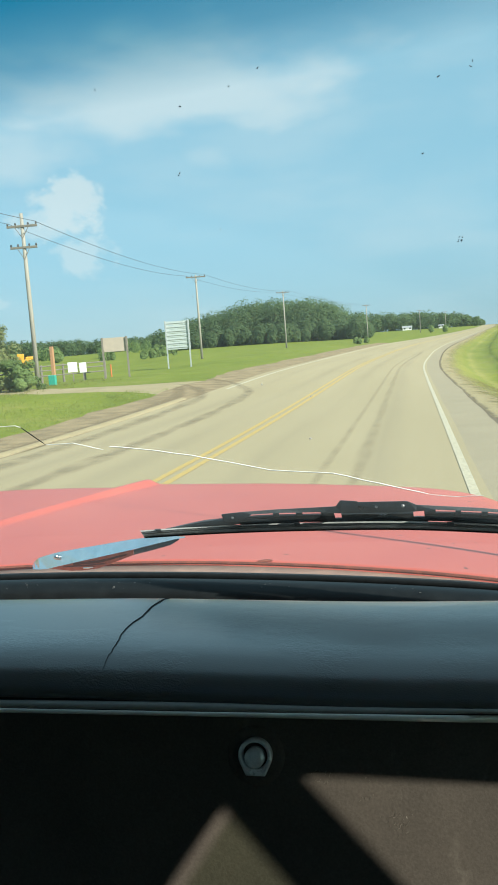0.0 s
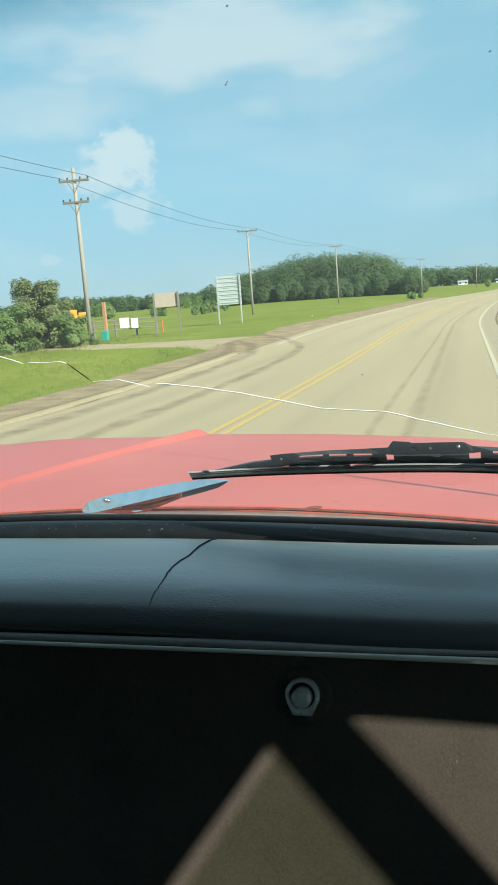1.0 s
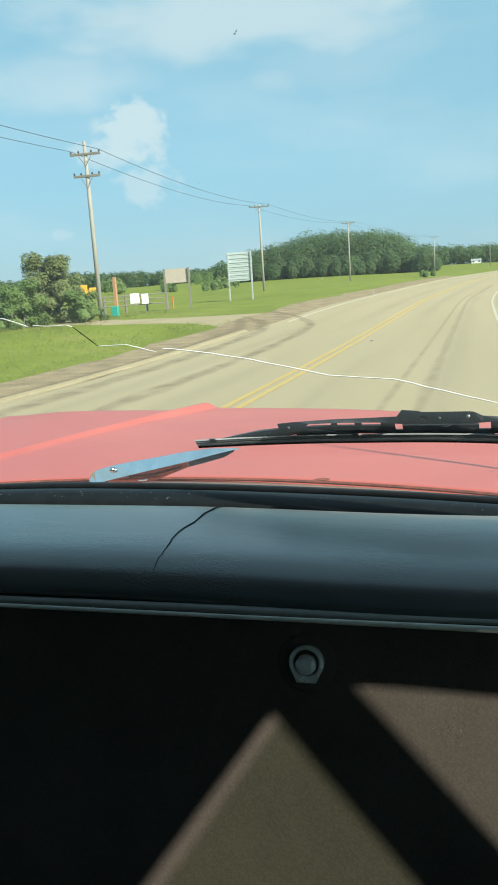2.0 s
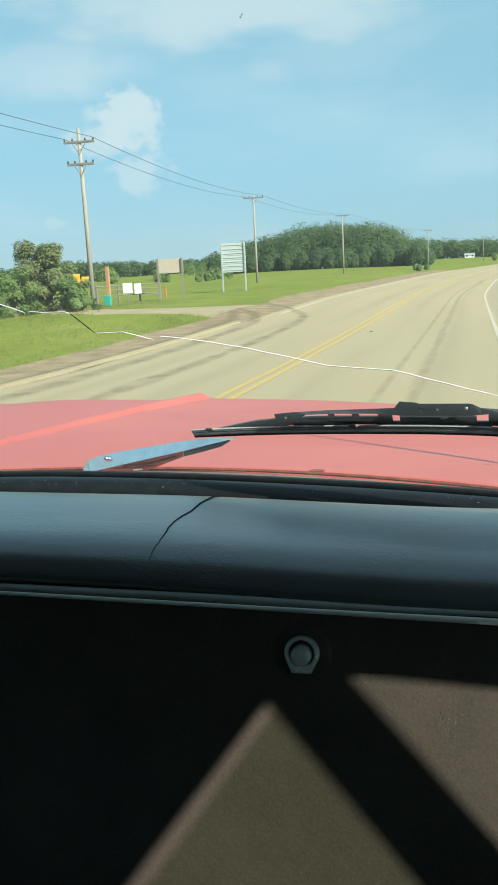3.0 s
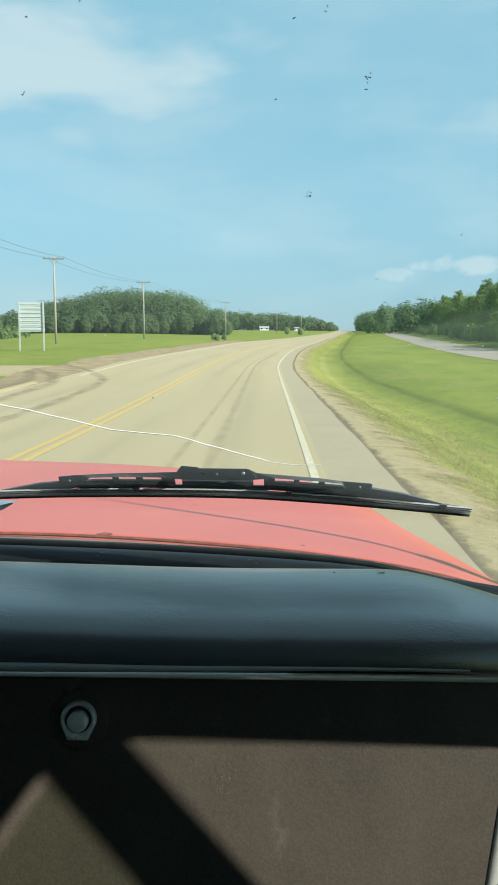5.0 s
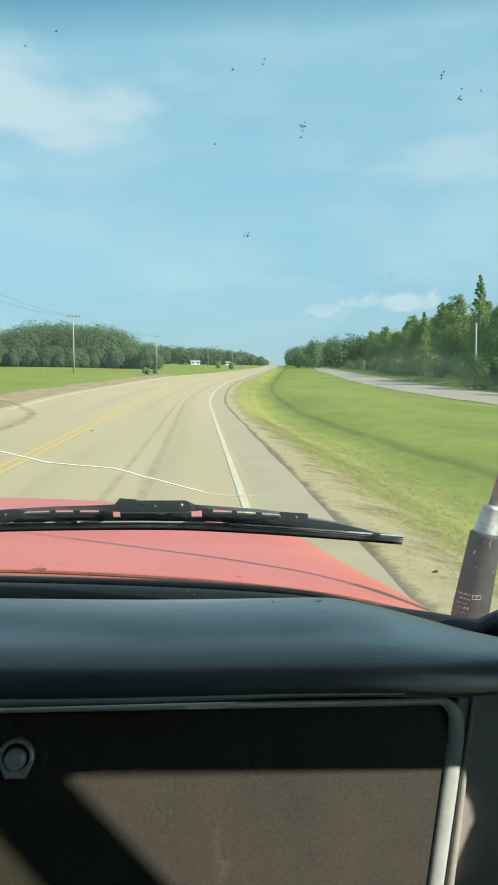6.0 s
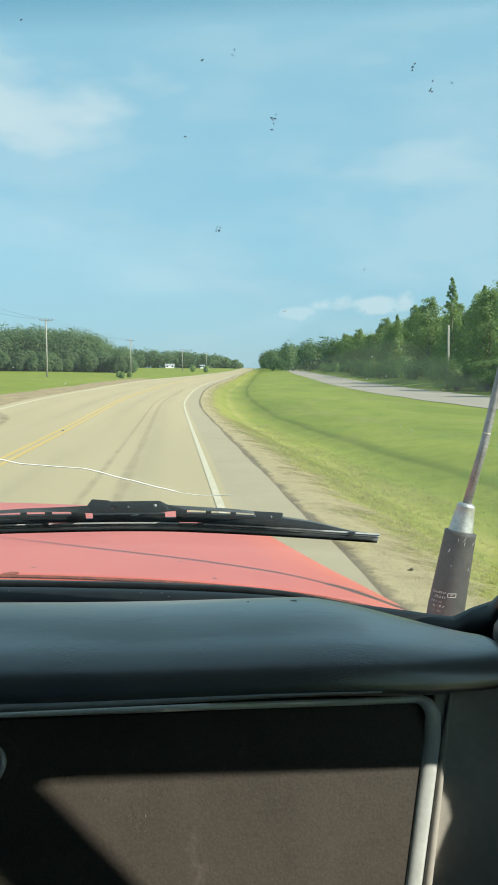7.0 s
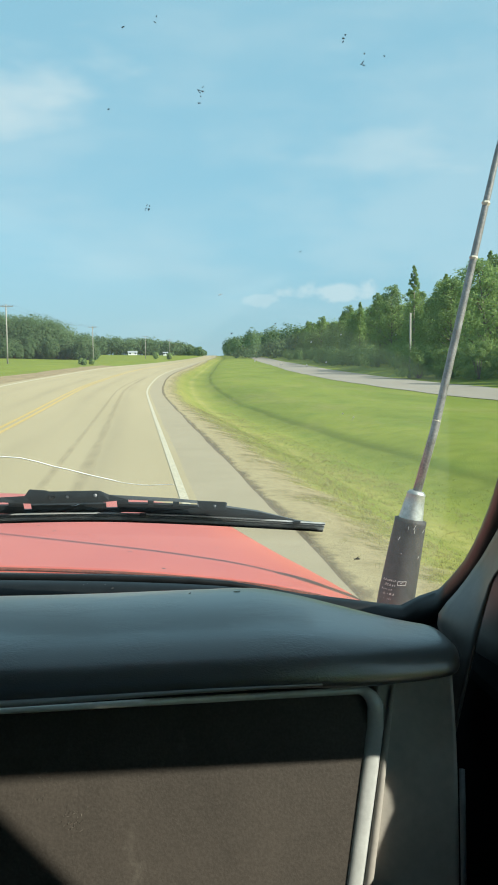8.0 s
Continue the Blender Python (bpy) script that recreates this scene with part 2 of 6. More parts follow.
def grassland(t):
    """Rough grass: mown bands and a painted shade line along the road, drier beside the pavement, lush in the ditch
    and the fields.
    """
    o = coords(t)
    uv = coords(t, "UV")
    sep = t.nodes.new("ShaderNodeSeparateXYZ")
    link(t, uv, sep.inputs[0])
    big, mid, fine = noise_of(t, o, 0.03, 5, 0.6), noise_of(t, o, 0.35, 6, 0.65), noise_of(t, o, 9.0, 5, 0.75)
    c = ramp(t, big, ((0.3, (0.172, 0.215, 0.035)), (0.7, (0.245, 0.290, 0.055))))
    c = mixed(t, 0.5, c, ramp(t, mid, ((0.3, (0.165, 0.212, 0.032)), (0.7, (0.310, 0.325, 0.070)))))
    c = mixed(t, 0.45, c, ramp(t, fine, ((0.3, (0.085, 0.125, 0.020)), (0.7, (0.29, 0.325, 0.09)))))
    u = maths(t, "ADD", sep.outputs[0], maths(t, "MULTIPLY", maths(t, "SUBTRACT", mid, 0.5), 1.6))
    dry = ramp(t, maths(t, "DIVIDE", maths(t, "SUBTRACT", u, 4.0), 10.0),
               ((0.0, grey(0)), (0.07, grey(0.95)), (0.20, grey(0.85)), (0.34, grey(0.55)), (0.48, grey(0.30)), (0.75, grey(0.06))))
    streak = ramp(t, noise_of(t, coords(t, "UV", (2.5, 0.12, 1)), 1.0, 5, 0.6), ((0.35, grey(0.25)), (0.65, grey(1))))
    clump = ramp(t, noise_of(t, o, 1.6, 5, 0.7), ((0.34, grey(0.30)), (0.52, grey(1))))
    c = mixed(t, mixed(t, 1.0, mixed(t, 1.0, dry, streak, "MULTIPLY"), clump, "MULTIPLY"), c, (0.41, 0.355, 0.175))
    bare = ramp(t, maths(t, "DIVIDE", maths(t, "SUBTRACT", u, 4.0), 10.0), ((0.08, grey(0.9)), (0.14, grey(0.75)), (0.24, grey(0.0))))
    side = ramp(t, maths(t, "DIVIDE", sep.outputs[0], 30.0), ((0.0, grey(0)), (0.02, grey(1))))
    c = mixed(t, mixed(t, 1.0, mixed(t, 1.0, bare, clump, "MULTIPLY"), side, "MULTIPLY"), c, (0.34, 0.27, 0.165))
    weedy = ramp(t, noise_of(t, coords(t, scale=(0.5, 1, 1)), 0.45, 6, 0.7), ((0.52, grey(0)), (0.66, grey(0.6))))
    left = ramp(t, maths(t, "DIVIDE", sep.outputs[0], -60.0), ((0.0, grey(0)), (0.09, grey(1)), (0.45, grey(0.8)), (0.9, grey(0.15))))
    c = mixed(t, mixed(t, 1.0, weedy, left, "MULTIPLY"), c, (0.33, 0.285, 0.135))
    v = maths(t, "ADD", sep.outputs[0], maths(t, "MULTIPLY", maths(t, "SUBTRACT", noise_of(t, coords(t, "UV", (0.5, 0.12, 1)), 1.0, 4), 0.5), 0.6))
    # the near-black stops about 9.3 m out paint the shade at the ditch step
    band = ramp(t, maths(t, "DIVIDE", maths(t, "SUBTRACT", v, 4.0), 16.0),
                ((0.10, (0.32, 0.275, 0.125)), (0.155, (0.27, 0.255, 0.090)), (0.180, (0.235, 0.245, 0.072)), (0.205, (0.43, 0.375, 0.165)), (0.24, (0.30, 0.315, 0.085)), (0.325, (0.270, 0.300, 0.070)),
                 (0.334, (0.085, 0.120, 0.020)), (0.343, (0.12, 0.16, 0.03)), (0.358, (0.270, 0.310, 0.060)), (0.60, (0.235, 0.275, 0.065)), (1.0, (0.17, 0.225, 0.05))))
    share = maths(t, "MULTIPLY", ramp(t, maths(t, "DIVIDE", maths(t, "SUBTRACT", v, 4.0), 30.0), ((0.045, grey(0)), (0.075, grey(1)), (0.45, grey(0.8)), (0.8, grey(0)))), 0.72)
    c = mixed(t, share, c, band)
    right = ramp(t, maths(t, "DIVIDE", sep.outputs[0], 40.0), ((0.14, grey(0)), (0.20, grey(1)), (0.7, grey(0.8)), (1.0, grey(0))))
    seedy = ramp(t, noise_of(t, coords(t, "UV", (0.30, 0.09, 1)), 1.0, 6, 0.68), ((0.50, grey(0)), (0.64, grey(0.60))))
    c = mixed(t, mixed(t, 1.0, seedy, right, "MULTIPLY"), c, (0.30, 0.265, 0.125))
    lush = ramp(t, noise_of(t, coords(t, "UV", (0.36, 0.11, 1)), 1.3, 6, 0.7), ((0.36, grey(0.55)), (0.48, grey(0))))
    c = mixed(t, mixed(t, 1.0, lush, right, "MULTIPLY"), c, (0.125, 0.205, 0.045))
    tuft = ramp(t, noise_of(t, o, 1.9, 6, 0.75), ((0.36, grey(0.45)), (0.54, grey(0.0))))
    c = mixed(t, tuft, c, (0.115, 0.150, 0.035))
    c = mixed(t, 0.22, c, (0.235, 0.265, 0.004))
    mottle = ramp(t, noise_of(t, coords(t, "UV", (0.22, 0.06, 1)), 1.0, 6, 0.66), ((0.34, (0.74, 0.79, 0.60)), (0.62, (1.05, 1.03, 0.86))))
    c = mixed(t, 1.0, c, mottle, "MULTIPLY")
    return surface(t, c, 0.9, 0.0, bump(t, fine, 0.7, 0.035), 0.0, 0.15)


def leaves(dark, light, thin=0.35):
    def build(t):
        g = t.nodes.new("ShaderNodeNewGeometry")
        c = ramp(t, g.outputs["Random Per Island"], ((0.0, dark), (0.65, tuple((a + b) / 2 for a, b in zip(dark, light))), (1.0, light)))
        c = mixed(t, 0.5, c, ramp(t, noise_of(t, coords(t), 0.4, 3), ((0.3, dark), (0.7, light))))
        d, tr, mx = t.nodes.new("ShaderNodeBsdfDiffuse"), t.nodes.new("ShaderNodeBsdfTranslucent"), t.nodes.new("ShaderNodeMixShader")
        link(t, c, d.inputs["Color"])
        link(t, c, tr.inputs["Color"])
        mx.inputs[0].default_value = thin
        link(t, d.outputs[0], mx.inputs[1])
        link(t, tr.outputs[0], mx.inputs[2])
        return mx.outputs[0]
    return build


def screen_glass(t):
    """Clear windscreen with a blue sunshade band along its top edge."""
    sep = t.nodes.new("ShaderNodeSeparateXYZ")
    link(t, coords(t), sep.inputs[0])
    band = ramp(t, maths(t, "DIVIDE", maths(t, "SUBTRACT", sep.outputs[2], 1.745), 0.06), ((0.0, grey(0)), (0.40, grey(0.66)), (0.85, grey(1))))
    tr, gl, mx = t.nodes.new("ShaderNodeBsdfTransparent"), t.nodes.new("ShaderNodeBsdfGlossy"), t.nodes.new("ShaderNodeMixShader")
    link(t, mixed(t, band, (0.97, 0.985, 0.98), (0.02, 0.34, 0.48)), tr.inputs["Color"])
    gl.inputs["Roughness"].default_value = 0.0
    fr = t.nodes.new("ShaderNodeFresnel")
    fr.inputs["IOR"].default_value = 1.25
    link(t, fr.outputs[0], mx.inputs[0])
    link(t, tr.outputs[0], mx.inputs[1])
    link(t, gl.outputs[0], mx.inputs[2])
    film, dusty = t.nodes.new("ShaderNodeBsdfTranslucent"), t.nodes.new("ShaderNodeMixShader")     # thin road dust on the outside, added as a veil in place of distance haze
    film.inputs["Color"].default_value = (0.86, 0.90, 0.92, 1)
    link(t, ramp(t, noise_of(t, coords(t, scale=(1, 1, 0.6)), 3.0, 3), ((0.3, grey(0.040)), (0.7, grey(0.058)))), dusty.inputs[0])
    link(t, mx.outputs[0], dusty.inputs[1])
    link(t, film.outputs[0], dusty.inputs[2])
    return dusty.outputs[0]


def tinted_glass(colour):
    def build(t):
        tr, gl, mx = t.nodes.new("ShaderNodeBsdfTransparent"), t.nodes.new("ShaderNodeBsdfGlossy"), t.nodes.new("ShaderNodeMixShader")
        tr.inputs["Color"].default_value = (*colour, 1)
        gl.inputs["Roughness"].default_value = 0.0
        mx.inputs[0].default_value = 0.06
        link(t, tr.outputs[0], mx.inputs[1])
        link(t, gl.outputs[0], mx.inputs[2])
        return mx.outputs[0]
    return build


def pole_wood(t):
    v = coords(t, scale=(1, 1, 0.06))
    g = noise_of(t, v, 30.0, 5, 0.65)
    c = ramp(t, g, ((0.3, (0.27, 0.25, 0.215)), (0.7, (0.42, 0.395, 0.345))))
    return surface(t, c, 0.85, 0.0, bump(t, g, 0.6, 0.01), 0.0, 0.2)


RED, PAD, GLOVE = material("red_paint", paint_red), material("padded_vinyl", leatherette), material("glovebox_plastic", glovebox_plastic)
FRONTAGE = plain("grey_gravel_road", (0.31, 0.275, 0.225), 0.9, 0, 0.6, 0.12, 0.01, 40.0, spec=0.2)
BROWN_DIRT = plain("brown_verge_dirt", (0.305, 0.232, 0.136), 0.95, 0, 1.4, 0.42, 0.03, 14.0, spec=0.15)
ROAD, EARTH, ASPHALT = material("chip_seal", road_chip), material("dirt", earth), material("asphalt", grey_asphalt)
GRASS = material("grassland", grassland)
LINE_WHITE, LINE_YELLOW = material("white_road_paint", worn_paint((0.68, 0.61, 0.45), 0.75, 0.15)), material("yellow_road_paint", worn_paint((0.64, 0.42, 0.08), 0.60, 0.12))
LEAF = material("leaves", leaves((0.205, 0.292, 0.108), (0.318, 0.410, 0.160), 0.55))
LEAF_DARK = material("dark_leaves", leaves((0.150, 0.225, 0.110), (0.195, 0.270, 0.130), 0.62))
NEEDLES = material("needles", leaves((0.230, 0.330, 0.120), (0.340, 0.440, 0.165), 0.5))
OLIVE = material("olive_leaves", leaves((0.215, 0.250, 0.105), (0.310, 0.345, 0.160), 0.45))
BLADES = material("grass_blades", leaves((0.20, 0.235, 0.055), (0.38, 0.36, 0.15), 0.5))
STRAW = material("dry_grass_blades", leaves((0.30, 0.275, 0.105), (0.50, 0.44, 0.23), 0.45))
LUSH = material("long_grass_blades", leaves((0.27, 0.32, 0.075), (0.42, 0.44, 0.14), 0.5))
BARK = plain("bark", (0.20, 0.17, 0.14), 0.9, scale=6, vary=0.4, rise=0.02)
BIRCH = plain("pale_bark", (0.55, 0.52, 0.46), 0.85, scale=4, vary=0.35, rise=0.01)
POLE = material("pole_wood", pole_wood)
GLASS = material("windscreen_glass", screen_glass)
VENT_GLASS, DOOR_GLASS = material("vent_glass", tinted_glass((0.92, 0.93, 0.92))), material("door_glass", tinted_glass((0.74, 0.79, 0.71)))
# unseen rear window; its invented blue tint cools the light in the cab's shade
REAR_GLASS = material("rear_glass", tinted_glass((0.115, 0.185, 0.275)))
RUBBER = plain("black_rubber", (0.0055, 0.007, 0.008), 0.85, scale=25, vary=0.35, rise=0.0004, spec=0.08)
# darker copy of BLACK_METAL: the shade inside the wiper bridge is in its colour
INNER_BLACK = plain("shaded_black_steel", (0.014, 0.016, 0.018), 0.5, 0.0, 40, 0.3, 0.0003)
BLADE_DARK = plain("wiper_groove", (0.13, 0.135, 0.135), 0.6, scale=40, vary=0.3, rise=0.0004)
GASKET = plain("gasket_rubber", (0.005, 0.0065, 0.0075), 0.42, scale=60, vary=0.5, rise=0.0003, spec=0.55)
BLADE_RUBBER = plain("wiper_rubber", (0.40, 0.41, 0.40), 0.42, scale=40, vary=0.3, rise=0.0004)
BLACK_METAL = plain("black_painted_steel", (0.066, 0.075, 0.080), 0.40, 0.0, 40, 0.3, 0.0003, spec=0.6)
STEEL = plain("brushed_steel", (0.74, 0.77, 0.80), 0.24, 1.0, 30, 0.12, 0.0002)
CHROME = plain("dull_chrome", (0.42, 0.44, 0.47), 0.28, 1.0, 50, 0.15, 0.0002)
TRIM_GREY = plain("grey_trim_plastic", (0.24, 0.245, 0.25), 0.42, 0.0, 35, 0.18, 0.0004)
DARK = plain("dark_cab_plastic", (0.022, 0.023, 0.025), 0.6, 0.0, 25, 0.3, 0.0006)
CAB_GREY = plain("dark_grey_trim", (0.05, 0.052, 0.053), 0.5, 0.0, 18, 0.25, 0.0006)
FABRIC = plain("cab_fabric", (0.022, 0.027, 0.034), 0.95, 0.0, 20, 0.2, 0.002)
HEADLINER = plain("headliner_fabric", (0.032, 0.041, 0.054), 0.95, 0.0, 20, 0.15, 0.002)
COWL = plain("dusty_cowl_paint", (0.46, 0.27, 0.20), 0.6, 0.0, 12, 0.25, 0.0006)
RUST = plain("rust", (0.19, 0.055, 0.035), 0.9, 0.0, 60, 0.5, 0.001)
CRACK = plain("crack_dark", (0.004, 0.004, 0.004), 0.9, 0.0, 60, 0.2, 0.0002)
ALU = plain("cast_aluminium", (0.50, 0.50, 0.48), 0.42, 0.65, 120, 0.35, 0.0008)
GALV = plain("galvanised_steel", (0.52, 0.54, 0.54), 0.5, 0.6, 8, 0.15, 0.002)
SIGN_PALE, SIGN_TAN = plain("weathered_white_board", (0.43, 0.48, 0.47), 0.6, 0, 3, 0.08, 0.002), plain("tan_board", (0.43, 0.36, 0.295), 0.7, 0, 3, 0.12, 0.002)
WHITE = plain("white_paint", (0.80, 0.80, 0.78), 0.55, 0, 6, 0.06, 0.002)
ORANGE, YELLOW = plain("orange_paint", (0.62, 0.17, 0.04), 0.6, 0, 9, 0.2, 0.002), plain("yellow_machine_paint", (0.68, 0.34, 0.03), 0.45, 0, 5, 0.15, 0.002)
TEAL = plain("teal_plastic", (0.05, 0.36, 0.28), 0.5, 0, 9, 0.15, 0.001)
FADED_ORANGE = plain("faded_orange_wood", (0.46, 0.25, 0.13), 0.8, 0, 12, 0.25, 0.006)
WEATHERED = plain("weathered_boards", (0.20, 0.18, 0.15), 0.9, 0, 12, 0.3, 0.01)
PALE_TEXT = plain("pale_ink", (0.55, 0.54, 0.52), 0.7, 0, 90, 0.3, 0.0002)
BUG = plain("insect_smear", (0.26, 0.25, 0.24), 0.8, 0, 200, 0.5, 0.0004)
MOTH = plain("dried_moth", (0.045, 0.032, 0.022), 0.8, 0, 300, 0.5, 0.0003)
FLAW = plain("bright_glass_edge", (0.80, 0.82, 0.81), 0.6, 0, 50, 0.08, 0.0002)
AERIAL = plain("scuffed_aerial_sleeve", (0.048, 0.043, 0.041), 0.6, 0.0, 45, 0.55, 0.0006, spec=0.3)
PILLAR = plain("pillar_trim", (0.125, 0.118, 0.112), 0.38, 0.0, 12, 0.25, 0.0004, spec=0.6)
# gloss steel coloured red to paint the hood's reflection in the wiper arm
HOOD_SHEEN = plain("rusty_gloss_steel", (0.42, 0.11, 0.068), 0.35, 0.6, 70, 0.45, 0.0006)
STEEL_DULL = plain("dull_steel", (0.36, 0.36, 0.36), 0.42, 0.85, 60, 0.2, 0.0002)
ROD = plain("weathered_rod", (0.29, 0.275, 0.265), 0.5, 0.5, 60, 0.45, 0.0004)
TAPE = plain("grubby_tape", (0.55, 0.50, 0.40), 0.7, 0, 200, 0.3, 0.0004)
LIP_GREY = plain("dull_grey_lip", (0.27, 0.27, 0.265), 0.5, 0.0, 35, 0.15, 0.0004)
TRIM_LIGHT = plain("light_grey_trim", (0.64, 0.625, 0.595), 0.20, 0.0, 35, 0.12, 0.0003, coat=1.0)
END_PANEL = plain("grey_brown_trim", (0.46, 0.41, 0.36), 0.5, 0.0, 22, 0.15, 0.0006)
LATCH_METAL = plain("bright_latch_metal", (0.86, 0.87, 0.88), 0.25, 0.2, 90, 0.15, 0.0002)
KNOB = plain("worn_knob_metal", (0.82, 0.84, 0.88), 0.24, 0.15, 90, 0.2, 0.0003)
SCUFF = plain("pale_scuff", (0.33, 0.285, 0.24), 0.8, 0, 200, 0.3, 0.0002)
ROOF_GREY = plain("roof_sheet", (0.35, 0.36, 0.37), 0.5, 0, 2, 0.1, 0.004)


# ---- making meshes ----
def mesh_object(name, verts, faces, mat, parent=None, label="", smooth=False, uvs=None):
    me = bpy.data.meshes.new(name)
    me.from_pydata([tuple(v) for v in verts], [], [tuple(f) for f in faces])
    if uvs is not None:
        layer = me.uv_layers.new(name="uv")
        index = np.empty(len(me.loops), dtype=np.int32)
        me.loops.foreach_get("vertex_index", index)
        layer.data.foreach_set("uv", np.asarray(uvs, dtype=np.float32)[index].ravel())
    me.materials.append(mat)
    if smooth:
        me.polygons.foreach_set("use_smooth", [True] * len(me.polygons))
    me.update()
    ob = new(name, me)
    ob.parent = parent
    if label:
        ob["label"] = label
    return ob


def part(name, bm, mat, parent=None, label="", smooth=False):
    bmesh.ops.recalc_face_normals(bm, faces=bm.faces)
    me = bpy.data.meshes.new(name)
    bm.to_mesh(me)
    bm.free()
    me.materials.append(mat)
    if smooth:
        me.polygons.foreach_set("use_smooth", [True] * len(me.polygons))
    ob = new(name, me)
    ob.parent = parent
    if label:
        ob["label"] = label
    return ob


def thing(name, label, category, at=None, group="", kind=""):
    ob = new(name)
    if at is not None:
        ob.matrix_world = at
    return tagged(ob, label, category, group, kind)


def add_box(bm, lo, hi, bevel=0.0, m=None):
    c, s = [(a + b) / 2 for a, b in zip(lo, hi)], [b - a for a, b in zip(lo, hi)]
    made = bmesh.ops.create_cube(bm, size=1, matrix=(m or Matrix()) @ Matrix.Translation(c) @ Matrix.Diagonal((*s, 1)))
    if bevel:
        edges = {e for v in made["verts"] for e in v.link_edges}
        bmesh.ops.bevel(bm, geom=list(edges), offset=bevel, segments=2, profile=0.6, affect="EDGES")
    return bm


def box(lo, hi, bevel=0.0, m=None):
    return add_box(bmesh.new(), lo, hi, bevel, m)


def add_tube(bm, points, radii, sides=8, flat=1.0, up=(0, 0, 1)):
    """A tube along points; flat squeezes it along its own second axis."""
    points = [Vector(p) for p in points]
    if not isinstance(radii, (list, tuple)):
        radii = [radii] * len(points)
    rings = []
    for i, p in enumerate(points):
        d = (points[min(i + 1, len(points) - 1)] - points[max(i - 1, 0)]).normalized()
        a = d.cross(Vector(up))
        a = (a if a.length > 1e-4 else d.cross(Vector((1, 0, 0)))).normalized()
        b = a.cross(d).normalized()
        rings.append([bm.verts.new(p + radii[i] * (math.cos(k * math.tau / sides) * a + flat * math.sin(k * math.tau / sides) * b)) for k in range(sides)])
    for r, s in zip(rings, rings[1:]):
        for k in range(sides):
            bm.faces.new((r[k], r[(k + 1) % sides], s[(k + 1) % sides], s[k]))
    bm.faces.new(rings[0])
    bm.faces.new(rings[-1][::-1])
    return bm


def tube(points, radii, sides=8, flat=1.0, up=(0, 0, 1)):
    return add_tube(bmesh.new(), points, radii, sides, flat, up)


def grid(us, vs, place, thick=None):
    """A sheet over two rows of parameters; thick: a vector by which its under side is set off."""
    verts = [place(u, v) for v in vs for u in us]
    n, m = len(us), len(vs)
    faces = [(j * n + i, j * n + i + 1, (j + 1) * n + i + 1, (j + 1) * n + i) for j in range(m - 1) for i in range(n - 1)]
    if thick is not None:
        k = len(verts)
        verts += [tuple(a + b for a, b in zip(p, thick)) for p in verts]
        faces += [tuple(k + i for i in f[::-1]) for f in faces]
        rim = [i for i in range(n)] + [j * n + n - 1 for j in range(1, m)] + [(m - 1) * n + i for i in range(n - 2, -1, -1)] + [j * n for j in range(m - 2, 0, -1)]
        faces += [(a, a + k, b + k, b) for a, b in zip(rim, rim[1:] + rim[:1])]
    return verts, faces


def lines(a, b, n):
    return [a + (b - a) * i / (n - 1) for i in range(n)]


def smooth01(v):
    v = min(max(v, 0.0), 1.0)
    return v * v * (3 - 2 * v)


def curve_of(points):
    """A smooth function through points of x and value."""
    xs, ys = np.array([p[0] for p in points], float), np.array([p[1] for p in points], float)
    d = np.diff(ys) / np.diff(xs)
    s = np.r_[d[0], np.where(d[:-1] * d[1:] > 0, 2 * d[:-1] * d[1:] / (d[:-1] + d[1:] + 1e-12), 0), d[-1]]

    def f(x):
        x = min(max(x, xs[0]), xs[-1])
        i = min(int(np.searchsorted(xs, x, "right")) - 1, len(xs) - 2)
        h = xs[i + 1] - xs[i]
        q = (x - xs[i]) / h
        return float((2 * q**3 - 3 * q**2 + 1) * ys[i] + (q**3 - 2 * q**2 + q) * h * s[i] + (3 * q**2 - 2 * q**3) * ys[i + 1] + (q**3 - q**2) * h * s[i + 1])
    return f


# ---- the land: all is laid out along the road; u is the way to the right of its middle line ----
ROAD_X = curve_of(((-200, -3.35), (0, -3.35), (45, -3.4), (75, -2.4), (103, -0.4), (150, 4.6), (250, 15.5), (400, 33), (700, 62), (1500, 135), (4000, 360)))
ROAD_Z = curve_of(((-200, 0), (12, 0), (40, 0.27), (75, 0.75), (103, 1.25), (150, 2.0), (250, 3.7), (400, 6.6), (700, 12.2), (1100, 17), (4000, 20)))
BANK = curve_of(((-200, 0), (12, 0), (45, 0.55), (103, 0.6), (200, 0.25), (400, 0), (4000, 0)))
SIDE = curve_of(((-3000, 3.0), (-300, 1.0), (-60, 0.3), (-16, 0.0), (-10, -0.3), (-7.2, -0.35), (-5.4, -0.06), (-4.2, -0.06), (4.6, -0.06), (5.1, -0.05), (6.0, -0.22),
                 (7.4, -0.62), (8.4, -0.64), (9.1, -0.55), (9.35, -0.46), (11.5, -0.13), (15, 0.0), (20.5, 0.02), (29, 0.05), (36, 0.5), (60, 1.3), (300, 2.5), (3000, 5.0)))


def road_z(u, y):
    return ROAD_Z(y) - BANK(y) * min(max(u, -7.0), 7.0) / 8.0


DRIVE = curve_of(((-70, 49), (-32, 43), (-18, 37.5), (-9.5, 33.5), (-7.2, 32.5)))


def drive_half(x):
    return 2.2 + 3.6 * smooth01((x + 14) / 7.0)


def side_z(u, y):
    """The cross fall beside the road; the farm drive is filled up over the ditch."""
    side = SIDE(u)
    if -70 < u < -4.4 and 20 < y < 60:
        x = ROAD_X(y) + u
        fill = smooth01((drive_half(x) + 2.2 - abs(y - DRIVE(x))) / 1.8)
        side += fill * (max(side, -0.07) - side)
    return side


